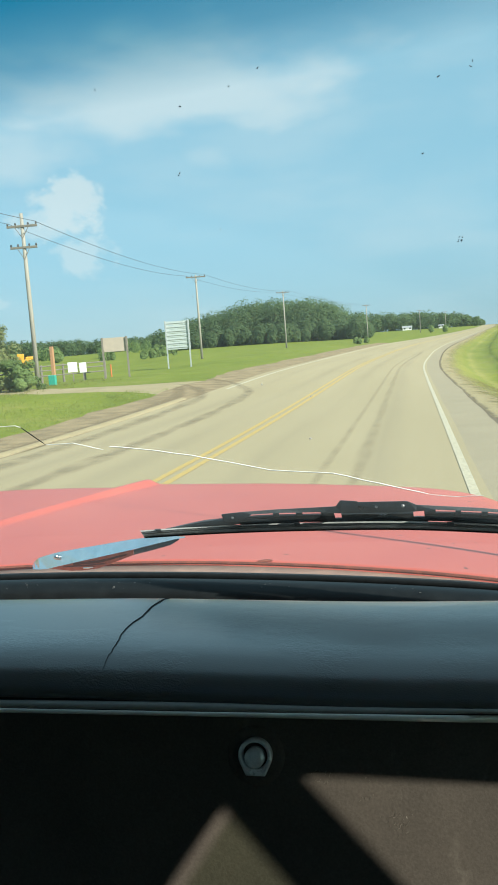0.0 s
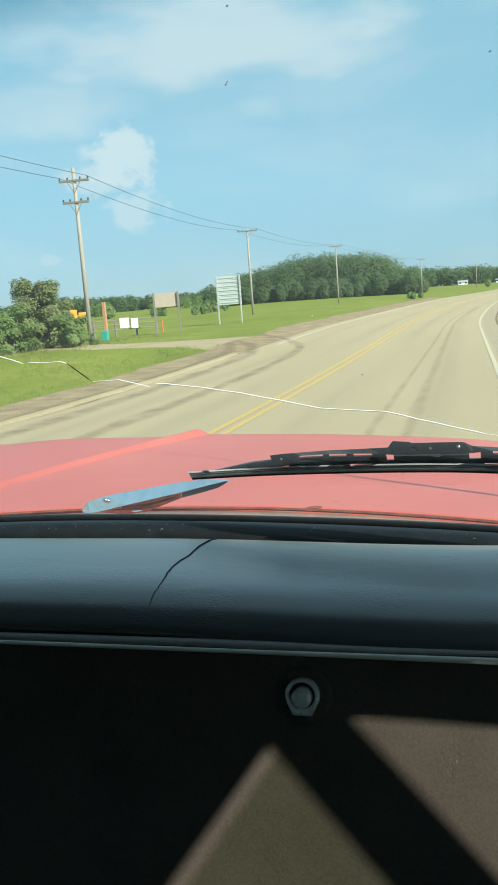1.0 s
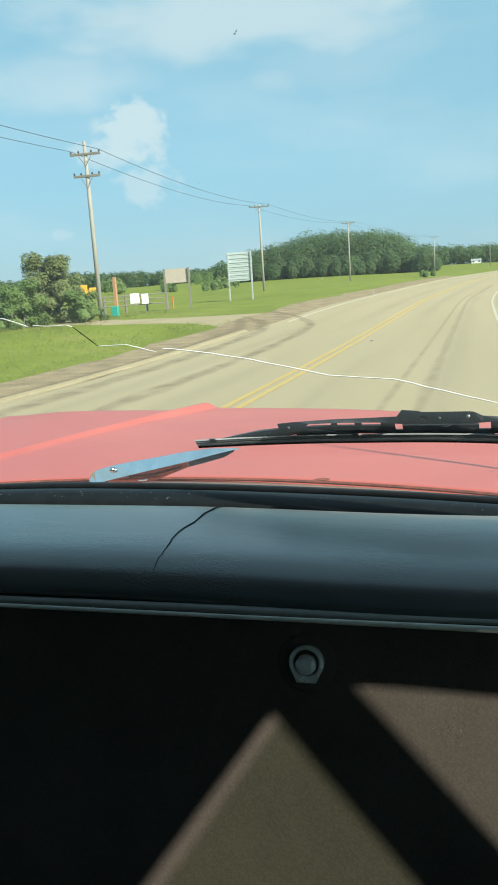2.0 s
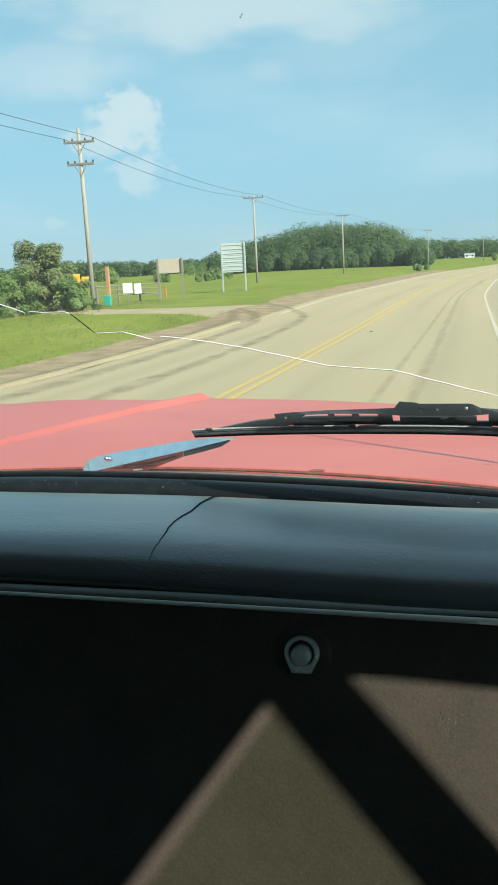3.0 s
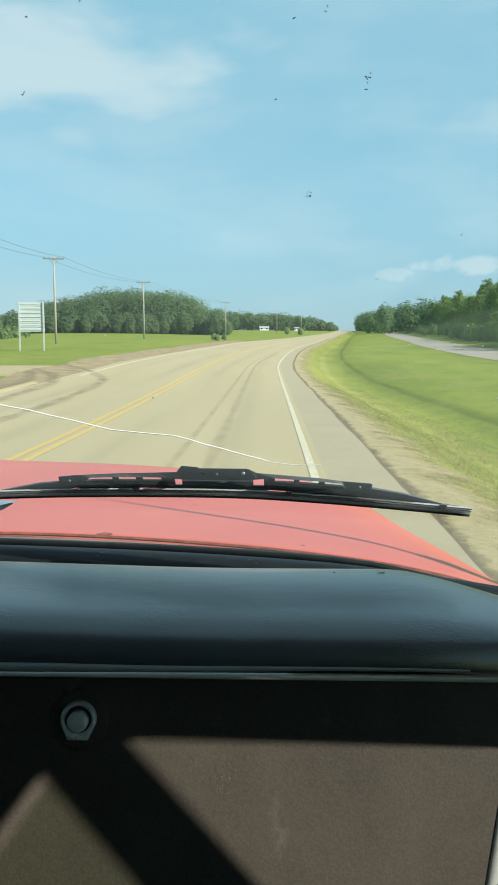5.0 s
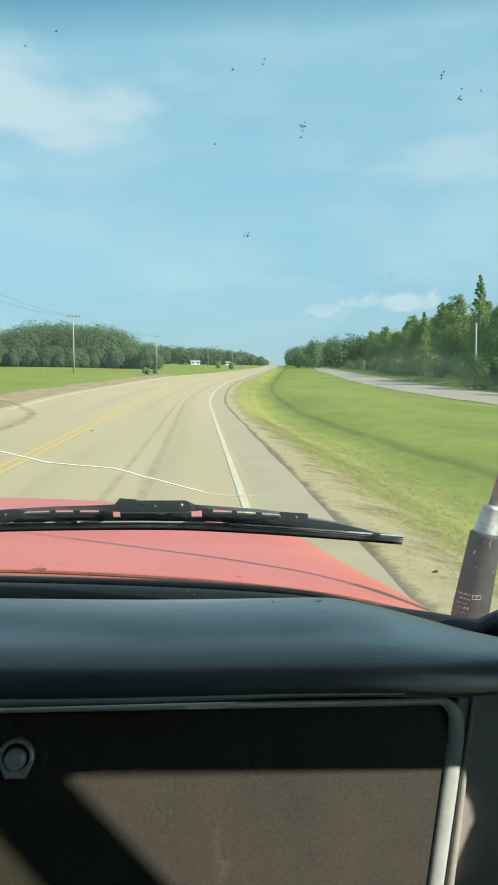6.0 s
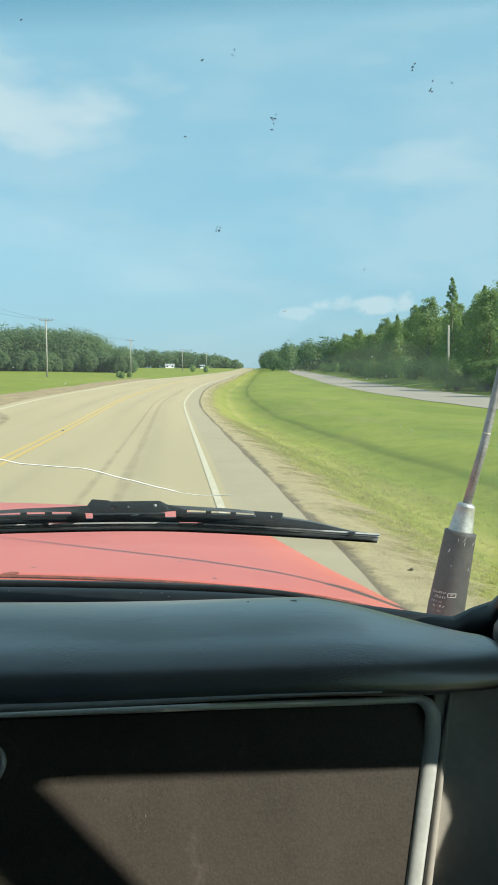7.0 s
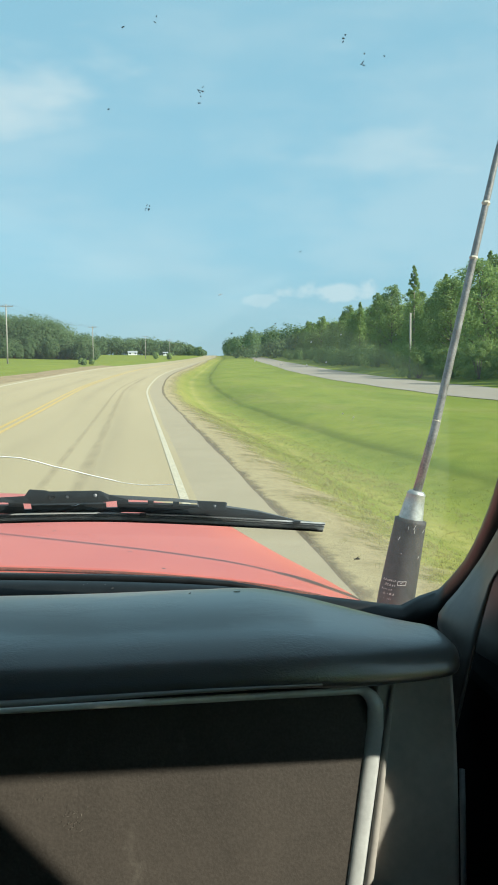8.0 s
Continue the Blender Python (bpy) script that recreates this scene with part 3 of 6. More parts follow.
def land_z(u, y):
    rough = 0.0
    if u < -8 or u > 31:
        far = min(abs(u) / 30.0, 3.0)
        rough = far * 0.5 * noise.noise((u * 0.02, y * 0.02, 3.1))
    return road_z(u, y) + side_z(u, y) + rough


def land_point(x, y):
    return (x, y, land_z(x - ROAD_X(y), y))


U_LINES = sorted({*lines(-60, -16, 23), *lines(-16, 16, 81), *lines(16, 70, 28), *(-s * 70 * 1.22**k for k in range(1, 20) for s in (1, -1))})
Y_LINES = sorted({*lines(-60, 0, 13), *lines(0, 60, 61), *lines(60, 160, 41), *lines(160, 400, 41), *(400 * 1.09**k for k in range(1, 27)), -120, -250, -600})
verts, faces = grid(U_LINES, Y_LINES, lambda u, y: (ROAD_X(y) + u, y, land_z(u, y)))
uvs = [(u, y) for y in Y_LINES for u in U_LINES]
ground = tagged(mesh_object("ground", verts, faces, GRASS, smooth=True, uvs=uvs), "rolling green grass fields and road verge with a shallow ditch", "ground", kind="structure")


def strip(name, u0, u1, y0, y1, rise, mat, label, category, wobble=(0.0, 0.0), across=9, step=1.0, kind="structure", parent=None, surface_z=road_z):
    """A band along the road, laid rise above its surface; wobble: how far its two edges stray."""
    ys = [y for y in sorted({*lines(max(y0, -60), min(y1, 60), int((min(y1, 60) - max(y0, -60)) / step) + 2), *(60 + 2.5 * k for k in range(140)), *(410 * 1.05**k for k in range(26)), y0, y1}) if y0 <= y <= y1]
    vs, tex = [], []
    for y in ys:
        a = u0 + wobble[0] * noise.noise((y * 0.22, u0, 1.7)) + 0.4 * wobble[0] * noise.noise((y * 1.1, u0, 5.7))
        b = u1 + wobble[1] * noise.noise((y * 0.22, u1, 8.3)) + 0.4 * wobble[1] * noise.noise((y * 1.1, u1, 2.7))
        for k in range(across):
            u = a + (b - a) * k / (across - 1)
            vs.append((ROAD_X(y) + u, y, surface_z(u, y) + rise))
            tex.append((u, y))
    fs = [(j * across + k, j * across + k + 1, (j + 1) * across + k + 1, (j + 1) * across + k) for j in range(len(ys) - 1) for k in range(across - 1)]
    ob = mesh_object(name, vs, fs, mat, parent, smooth=True, uvs=tex)
    return tagged(ob, label, category, kind=kind) if category else ob


road = strip("road", -4.35, 4.05, -200, 1600, 0.012, ROAD, "two-lane country road of worn tan chip seal", "road", (0.12, 0.03))
strip("road_shoulder", 3.98, 4.80, -200, 700, 0.008, ASPHALT, "narrow grey asphalt shoulder beside the road", "road", (0, 0.05), step=0.5)
strip("gravel_verge", -6.5, -4.3, -60, 120, 0.004, BROWN_DIRT, "bare dirt edge beside the road", "verge", (0.5, 0.1))
strip("edge_line", 3.84, 3.94, -60, 900, 0.018, LINE_WHITE, "worn white edge line on the road", "road marking", across=2)
strip("far_edge_line", -3.98, -3.86, 31, 900, 0.018, LINE_WHITE, "worn white edge line on the road", "road marking", across=2)
for u in (-0.17, 0.06):
    strip("centre_line", u, u + 0.11, -60, 900, 0.018, LINE_YELLOW, "worn double yellow centre line on the road", "road marking", across=2)


def tyre_mark(points, width, label, mat):
    """A dark track of dirt on the road, in metres of u and y."""
    fu, vs, tex = curve_of([(y, u) for u, y in points]), [], []
    ys = lines(points[0][1], points[-1][1], 60)
    for y in ys:
        w = width * (0.8 + 0.5 * noise.noise((y * 0.8, width, 4.0)))
        for s in (-0.5, 0.5):
            u = fu(y) + s * w
            vs.append((ROAD_X(y) + u, y, road_z(u, y) + 0.022))
            tex.append((s + 0.5, y))
    fs = [(2 * j, 2 * j + 1, 2 * j + 3, 2 * j + 2) for j in range(len(ys) - 1)]
    return tagged(mesh_object("tyre_mark", vs, fs, mat, uvs=tex), label, "tyre mark", kind="structure")


def verge_dirt(colour, near, far, speck=0.5, stray=1.0):
    """Bare soil that breaks up into the grass between two distances from the middle line."""
    def build(t):
        v = coords(t)
        sep = t.nodes.new("ShaderNodeSeparateXYZ")
        link(t, coords(t, "UV"), sep.inputs[0])
        broad, fine, grit = noise_of(t, v, 0.9, 6, 0.68), noise_of(t, v, 11.0, 5, 0.72), noise_of(t, v, 60.0, 3, 0.7)
        c = ramp(t, broad, ((0.3, tuple(k * 0.62 for k in colour)), (0.7, tuple(k * 1.22 for k in colour))))
        c = mixed(t, speck, c, ramp(t, fine, ((0.3, tuple(k * 0.62 for k in colour)), (0.7, tuple(k * 1.3 for k in colour)))))
        reach = maths(t, "ADD", sep.outputs[0], maths(t, "ADD", maths(t, "MULTIPLY", maths(t, "SUBTRACT", broad, 0.5), 3.2 * stray), maths(t, "MULTIPLY", maths(t, "SUBTRACT", fine, 0.5), 1.3 * stray)))
        cover = ramp(t, maths(t, "DIVIDE", maths(t, "SUBTRACT", reach, near), far - near), ((0.0, grey(1)), (1.0, grey(0))))
        tr, mx = t.nodes.new("ShaderNodeBsdfTransparent"), t.nodes.new("ShaderNodeMixShader")
        link(t, cover, mx.inputs[0])
        link(t, tr.outputs[0], mx.inputs[1])
        link(t, surface(t, c, 0.95, 0.0, bump(t, mixed(t, 0.4, fine, grit), 0.8, 0.03), 0.0, 0.15), mx.inputs[2])
        return mx.outputs[0]
    return build


def mark_dirt(t, most):
    v = coords(t)
    n = noise_of(t, v, 1.4, 5, 0.65)
    sep = t.nodes.new("ShaderNodeSeparateXYZ")
    link(t, coords(t, "UV"), sep.inputs[0])
    edge = ramp(t, sep.outputs[0], ((0.0, grey(0)), (0.35, grey(1)), (0.65, grey(1)), (1.0, grey(0))))
    tr, sf, mx = t.nodes.new("ShaderNodeBsdfTransparent"), surface(t, (0.19, 0.138, 0.08), 0.9), t.nodes.new("ShaderNodeMixShader")
    link(t, mixed(t, 1.0, ramp(t, n, ((0.35, grey(0.25 * most)), (0.68, grey(most)))), edge, "MULTIPLY"), mx.inputs[0])
    link(t, tr.outputs[0], mx.inputs[1])
    link(t, sf, mx.inputs[2])
    return mx.outputs[0]


VERGE_SOIL = material("verge_soil", verge_dirt((0.43, 0.355, 0.20), 5.1, 6.0))
# crumbled soil, its colour darkened for the shadow along the pavement edge
BROKEN_SHADED_EDGE = material("crumbled_asphalt", verge_dirt((0.235, 0.190, 0.130), 4.80, 4.97, 0.6, 0.12))
strip("dirt_verge", 4.74, 7.2, -60, 260, 0.004, VERGE_SOIL, "bare brown dirt thinning out into the grass beside the shoulder", "verge", (0.03, 0), 14, 0.5, surface_z=lambda u, y: land_z(u, y) + 0.02)
strip("shoulder_edge", 4.73, 5.12, -60, 200, 0.010, BROKEN_SHADED_EDGE, "dark crumbled edge of the asphalt shoulder", "verge", (0.06, 0), 6, 0.5, surface_z=lambda u, y: land_z(u, y) + 0.022)
MARK, MARK_FAINT = material("tracked_dirt", lambda t: mark_dirt(t, 0.36)), material("worn_track", lambda t: mark_dirt(t, 0.20))
strip("gravel_windrow", -4.80, -4.38, -60, 27, 0.0, EARTH, "low ridge of loose tan gravel along the road edge", "gravel", (0.05, 0.05), surface_z=lambda u, y: road_z(u, y) - 0.01 + 0.065 * max(0.0, 1 - ((u + 4.59) / 0.23) ** 2))
for points, w in ((((-3.6, 7), (-3.7, 18), (-3.9, 26), (-5.0, 31), (-6.6, 34)), 0.75), (((-2.0, 9), (-2.1, 20), (-2.5, 28), (-4.2, 34), (-6.2, 37.5)), 0.6),
                  (((-4.6, 7), (-4.7, 18), (-5.0, 27), (-6.4, 33)), 0.8), (((2.6, 3), (2.5, 40), (2.9, 80)), 0.28), (((2.1, 3), (2.1, 40), (2.5, 75)), 0.18)):
    tyre_mark(points, w, "dark curved track of dirt carried onto the road", MARK if points[0][0] < 0 else MARK_FAINT)

# the farm drive that joins from the fields, and the frontage road behind the ditch
dv, dt = [], []
for x in lines(-70, -7.0, 60):
    flare = drive_half(x) + 0.3 * noise.noise((x * 0.4, 0, 0))
    for k in range(7):
        y = DRIVE(x) + (k / 3 - 1) * flare
        u = x - ROAD_X(y)
        dv.append((x, y, land_z(u, y) + (0.03 if 0 < k < 6 else -0.06)))
        dt.append((u, y))
df = [(j * 7 + k, j * 7 + k + 1, j * 7 + k + 8, j * 7 + k + 7) for j in range(59) for k in range(6)]
tagged(mesh_object("driveway", dv, df, EARTH, smooth=True, uvs=dt), "bare dirt farm drive joining the road", "driveway", kind="structure")
strip("frontage_road", 21.2, 28.4, -100, 420, 0.03, FRONTAGE, "grey gravelled frontage road beyond the ditch", "road", (0.3, 0.3), surface_z=land_z)


# ---- plants ----
def leaf_cloud(rng, centres, radii, per, size, flat=0.75, up=0.5, jitter=0.45, hearts=None, crown=1.0):
    """Many small leaf quads in clumps, facing outwards from the clump and from the heart of the crown."""
    n = len(centres) * per
    c = np.repeat(np.asarray(centres, float), per, 0)
    r = np.repeat(np.asarray(radii, float), per)[:, None]
    d = rng.normal(size=(n, 3))
    d /= np.linalg.norm(d, axis=1)[:, None]
    p = c + d * r * rng.uniform(0.2, 1.0, (n, 1)) ** 0.4 * np.array([1, 1, flat])
    out = 0.7 * d + np.array([0, 0, up]) + jitter * rng.normal(size=(n, 3))
    if hearts is not None:
        h = p - np.asarray(hearts, float)
        out += crown * h / (np.linalg.norm(h, axis=1)[:, None] + 1e-6)
    a = np.cross(out, rng.normal(size=(n, 3)))
    a /= np.linalg.norm(a, axis=1)[:, None]
    b = np.cross(out, a)
    b /= np.linalg.norm(b, axis=1)[:, None]
    s = size * rng.uniform(0.55, 1.35, (n, 1))
    v = np.stack([p - a * s, p + b * s * 0.6, p + a * s, p - b * s * 0.6], 1).reshape(-1, 3)
    return v, np.arange(4 * n).reshape(-1, 4)


def broadleaf(seed, height, spread, trunk_mat, leaf_mat, clumps=170, per=56, size=0.12, low=0.22):
    rng = np.random.default_rng(seed)
    tree = thing("tree", "", "tree")
    bm = bmesh.new()
    lean = rng.normal(0, 0.03, 2) * height
    stem = [(lean[0] * q**2, lean[1] * q**2, height * 0.92 * q) for q in lines(0, 1, 7)]
    add_tube(bm, stem, [0.02 * height * (1.05 - 0.95 * q) for q in lines(0, 1, 7)], 7)
    centres, radii = [], []
    for k in range(clumps):
        q = low + (1 - low) * (k + rng.uniform()) / clumps
        w = spread * (math.sin(math.pi * min(0.14 + 0.86 * (q - low) / (1 - low) * 0.95, 1.0)) ** 0.65) * rng.uniform(0.15, 1.0) ** 0.6
        a = rng.uniform(0, math.tau)
        tip = (lean[0] * q**2 + w * math.cos(a), lean[1] * q**2 + w * math.sin(a), height * q + rng.normal(0, 0.025) * height)
        centres.append(tip)
        radii.append(spread * rng.uniform(0.26, 0.44) * (1.0 - 0.42 * max(q - 0.6, 0.0) / 0.4))
        if k % 4 == 0:
            z0 = max(height * q - 0.5 * w - 0.3, 0.1 * height)
            q0 = z0 / (0.92 * height)
            add_tube(bm, [(lean[0] * q0**2, lean[1] * q0**2, z0), tuple(0.6 * t + 0.4 * s for t, s in zip(tip, (0, 0, z0))), tip], [0.008 * height, 0.005 * height, 0.002 * height], 5)
    part("trunk", bm, trunk_mat, tree, smooth=True)
    v, f = leaf_cloud(rng, centres, radii, per, size, jitter=0.7, hearts=(0, 0, 0.45 * height), crown=0.5)
    mesh_object("crown", v, f, leaf_mat, tree)
    return tree


def spruce(seed, height, spread):
    """A narrow, ragged spruce: whorls of short boughs that thin out to a single leader."""
    rng = np.random.default_rng(seed)
    tree = thing("spruce_tree", "", "tree")
    part("trunk", tube([(0, 0, 0), (0, 0, height * 0.5), (0, 0, height)], [0.016 * height, 0.009 * height, 0.002 * height], 7), BARK, tree, smooth=True)
    centres, radii = [], []
    for k in range(300):
        q = 0.04 + 0.95 * (k + rng.uniform()) / 300
        w = spread * (0.02 + 0.98 * (1 - q) ** 0.9) * rng.uniform(0.05, 1.0) ** 0.6
        a = rng.uniform(0, math.tau)
        centres.append((w * math.cos(a), w * math.sin(a), height * q - 0.15 * w))
        radii.append(0.07 + 0.24 * spread * (1 - q) * rng.uniform(0.5, 1.1))
    v, f = leaf_cloud(rng, centres, radii, 26, 0.11, 0.9, 0.35, 0.7, hearts=(0, 0, 0.4 * height), crown=0.5)
    mesh_object("crown", v, f, NEEDLES, tree)
    return tree


def put(tree, x, y, turn, size, label, group=""):
    ob = copy_thing(tree, pose(*land_point(x, y), 0, 0, turn))
    ob.scale = (size, size, size)
    return tagged(ob, label, group=group)


def woods(name, rng, spots, leaf_mat, label, size=0.8, count=400, loose=0.28, broad=(0.26, 0.42)):
    """A far wood: trunks and rounded, uneven leafy crowns of many trees in one object."""
    vs, fs, k = [], [], 0
    for x, y, h in spots:
        z = land_point(x, y)[2]
        w = h * rng.uniform(*broad)
        d = rng.normal(size=(count, 3))
        d /= np.linalg.norm(d, axis=1)[:, None]
        lobes = rng.normal(size=(5, 3))
        lobes /= np.linalg.norm(lobes, axis=1)[:, None]
        bulge = 0.84 + 0.24 * np.max(np.clip(d @ lobes.T, 0, 1) ** 4, axis=1)
        r = (bulge * rng.uniform(0.55, 1.06, count) ** 0.5)[:, None]
        p = np.array([x, y, z + 0.48 * h]) + d * r * np.array([w, w, 0.52 * h])
        out = d + np.array([0, 0, 0.45]) + loose * rng.normal(size=(count, 3))
        a = np.cross(out, rng.normal(size=(count, 3)))
        a /= np.linalg.norm(a, axis=1)[:, None]
        b = np.cross(out, a)
        b /= np.linalg.norm(b, axis=1)[:, None]
        s = size * rng.uniform(0.5, 1.3, (count, 1))
        v = np.stack([p - a * s, p + b * s * 0.7, p + a * s, p - b * s * 0.7], 1).reshape(-1, 3)
        v[:, 2] = np.maximum(v[:, 2], z - 0.4)
        t = np.array([(x - 0.15, y, z - 0.5), (x + 0.15, y, z - 0.5), (x + 0.06, y, z + 0.8 * h), (x - 0.06, y, z + 0.8 * h)])
        vs += [v, t]
        fs += [np.arange(4 * count).reshape(-1, 4) + k, np.array([[0, 1, 2, 3]]) + k + len(v)]
        k += len(v) + 4
    return tagged(mesh_object(name, np.concatenate(vs), np.concatenate(fs), leaf_mat), label, "woods", kind="stuff")


def polar(az, d):
    return d * math.sin(radians(az)), d * math.cos(radians(az))


R = np.random.default_rng(7)
NEAR_TOP = curve_of(((-20, 5), (-17, 8), (-15, 13), (-13, 15), (-10.5, 18), (-8, 17.5), (-5.3, 15.5), (-4.4, 9), (-3, 7)))
spots = []
for _ in range(330):
    az = R.uniform(-17.5, -3.2)
    d = R.uniform(285, 345)
    spots.append((*polar(az, d), NEAR_TOP(az) * R.uniform(0.62, 1.0)))
for _ in range(70):
    az = R.uniform(-18.5, -3.0)
    spots.append((*polar(az, R.uniform(270, 284)), R.uniform(4, 8)))
woods("woods", R, spots, LEAF_DARK, "dark green broadleaf wood standing in the field", 0.36, 900, broad=(0.30, 0.62))
FAR_TOP = curve_of(((-60, 17), (-36, 17), (-31, 14), (-29, 19), (-25, 15), (-20, 13), (-15, 18), (-4.6, 22), (-1.5, 18), (2.5, 15), (4.2, 9), (4.8, 3)))
spots = []
for _ in range(1150):
    az = R.uniform(-60, 4.7)
    spots.append((*polar(az, R.uniform(690, 760)), FAR_TOP(az) * R.uniform(0.72, 1.0)))
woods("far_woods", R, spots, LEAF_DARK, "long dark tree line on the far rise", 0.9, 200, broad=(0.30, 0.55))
spots = []
for az, d, h, n in ((-30.5, 320, 7, 7), (-25.5, 300, 5, 9), (-21.5, 260, 3.5, 6), (-17.5, 240, 3.2, 5), (-19.3, 420, 7, 8), (-27.5, 450, 6, 6), (1.5, 330, 3, 5), (-3.2, 150, 1.4, 3), (-24.8, 165, 3.0, 5), (-21.6, 125, 1.9, 4), (-18.6, 118, 1.5, 4), (-17.4, 140, 2.2, 4), (-28.2, 185, 3.4, 6)):
    for _ in range(n):
        x, y = polar(az + R.normal(0, 0.45), d + R.normal(0, 5))
        spots.append((x, y, h * R.uniform(0.6, 1.05)))
woods("field_bushes", R, spots, LEAF, "scattered green bushes in the grass field", 0.35, 160)
spots = []
for _ in range(260):
    y = R.uniform(330, 900)
    spots.append((ROAD_X(y) + R.uniform(14, 60), y, R.uniform(9, 15)))
woods("roadside_woods", R, spots, LEAF_DARK, "dense roadside wood lining the far road", 0.6, 260)
spots = []
for _ in range(330):
    y = R.uniform(20, 420)
    spots.append((ROAD_X(y) + R.uniform(47.5, 78), y, R.uniform(10, 15)))
woods("woods_behind", R, spots, LEAF, "dense green wood behind the roadside trees", 0.26, 800)
spots = []
for _ in range(260):
    y = 30 + 370 * R.uniform() ** 1.3
    spots.append((ROAD_X(y) + R.uniform(33.5, 42), y, R.uniform(1.6, 4.2)))
woods("roadside_shrubs", R, spots, LEAF, "low green shrubs along the foot of the trees", 0.13, 420)

kinds = [broadleaf(11, 10, 2.3, BARK, LEAF, low=0.04), broadleaf(12, 11, 2.0, BIRCH, LEAF, low=0.30), broadleaf(13, 9, 2.7, BARK, NEEDLES, low=0.04), broadleaf(14, 8, 2.4, BARK, LEAF, low=0.03), spruce(15, 12, 2.7), spruce(16, 10, 2.3)]
TREE_LABELS = ("leafy green roadside tree in full summer leaf", "slim pale-barked tree with light green leaves", "dark green broadleaf tree at the wood's edge", "low bushy green tree beside the frontage road", "tall dark green spruce rising over the wood", "narrow green spruce among the leafy trees")
row = []
for y in lines(30, 400, 62):
    k = int(R.choice([0, 1, 2, 3], p=[0.32, 0.2, 0.26, 0.22]))
    row.append((k, ROAD_X(y) + 43.0 + R.uniform(-1.5, 4.0), y + R.normal(0, 1.5), R.uniform(1.1, 1.4) * (0.86 if k == 1 else 1.0)))
row += [(4, 38.0, 109.0, 1.16), (5, 42.4, 108.5, 1.26), (4, 48.5, 108.0, 1.3), (5, 46, 97, 1.25), (5, 44.5, 160, 1.25)]
for k, x, y, s in row:
    put(kinds[k], x, y, float(R.uniform(0, 360)), float(s), TREE_LABELS[k], "trees along the frontage road")
for k in kinds:
    for o in (*k.children_recursive, k):
        bpy.data.objects.remove(o)


def bush(name, x, y, r, h, mat, label, seed, n=30):
    rng = np.random.default_rng(seed)
    b = thing(name, label, "bush", pose(*land_point(x, y)))
    bm = bmesh.new()
    cs, rs = [], []
    for k in range(n):
        a, q = rng.uniform(0, math.tau), rng.uniform(0.08, 1.0)
        w = r * (1 - 0.42 * q) * rng.uniform(0.2, 1.0)
        cs.append((w * math.cos(a), w * math.sin(a), h * q * 0.88))
        rs.append(0.28 * r * rng.uniform(0.6, 1.1))
        if k % 4 == 0:
            add_tube(bm, [(0.1 * math.cos(a), 0.1 * math.sin(a), -0.05), (0.5 * cs[-1][0], 0.5 * cs[-1][1], 0.6 * cs[-1][2]), cs[-1]], [0.05, 0.03, 0.01], 5)
    part("stems", bm, BARK, b)
    v, f = leaf_cloud(rng, cs, rs, 210, 0.075, jitter=0.4, hearts=(0, 0, 0.3 * h), crown=0.8)
    mesh_object("foliage", v, f, mat, b)
    return b


bush("bush", *polar(-29.3, 44.5), 2.0, 3.9, OLIVE, "large olive-green shrub beside a utility pole", 31, 80)
bush("bush", *polar(-27.4, 43.0), 1.3, 1.7, LEAF, "low green shrub at the foot of a pole", 32)
bush("bush", *polar(-31.6, 42.5), 1.7, 2.6, LEAF, "rounded bright green shrub near the fence", 33)
bush("bush", *polar(-33.4, 41.5), 1.2, 1.6, LEAF, "small green shrub in the roadside grass", 34, 18)

for az, d, r, h, s in ((19.6, 84, 2.8, 3.6, 35), (21.6, 80, 2.4, 3.2, 36), (23.6, 76, 2.6, 3.8, 37)):
    bush("bush", *polar(az, d), r, h, LEAF, "bright green shrub beyond the frontage road", s, 40)

# rough grass near the road: tufts of single blades, one mesh for each stretch
def tufts(u0, u1, y0, y1, count, tall, blades, width, mat, label, seed, lump=0.5):
    rng = np.random.default_rng(seed)
    gv = []
    while len(gv) < count:
        u, y = rng.uniform(u0, u1), y0 + (y1 - y0) * rng.uniform() ** 1.6
        if noise.noise((u * 0.55, y * 0.30, seed * 1.7)) < rng.uniform(-lump, lump) - 0.12:
            continue
        h = tall * rng.uniform(0.55, 1.3)
        base = np.array([ROAD_X(y) + u, y, land_z(u, y) - 0.01]) + np.c_[rng.normal(0, 0.35 * h, (blades, 2)), np.zeros(blades)]
        a = rng.uniform(0, math.tau, blades)
        side = np.c_[np.cos(a), np.sin(a), np.zeros(blades)] * width * (0.6 + 0.025 * y)
        tip = base + np.c_[rng.normal(0, 0.42 * h, (blades, 2)), h * rng.uniform(0.55, 1.0, blades)]
        gv.append(np.stack([base - side, base + side, tip], 1))
    v = np.concatenate(gv).reshape(-1, 3)
    return tagged(mesh_object("grass", v, np.arange(len(v)).reshape(-1, 3), mat), label, "grass", kind="stuff")


tufts(-16.0, -6.4, 9.0, 32.0, 2400, 0.17, 12, 0.004, LUSH, "rough green and straw-coloured roadside grass", 5)
tufts(-30.0, -14.0, 12.0, 48.0, 1800, 0.26, 12, 0.004, BLADES, "rough green and straw-coloured roadside grass", 6)
tufts(5.1, 8.2, 5.0, 42.0, 4600, 0.06, 12, 0.0026, STRAW, "dry trampled grass tufts on the road verge", 7, 0.35)
tufts(4.95, 6.8, 4.0, 24.0, 2600, 0.05, 10, 0.0022, STRAW, "thin straw-coloured tufts on the bare verge", 9, 0.6)
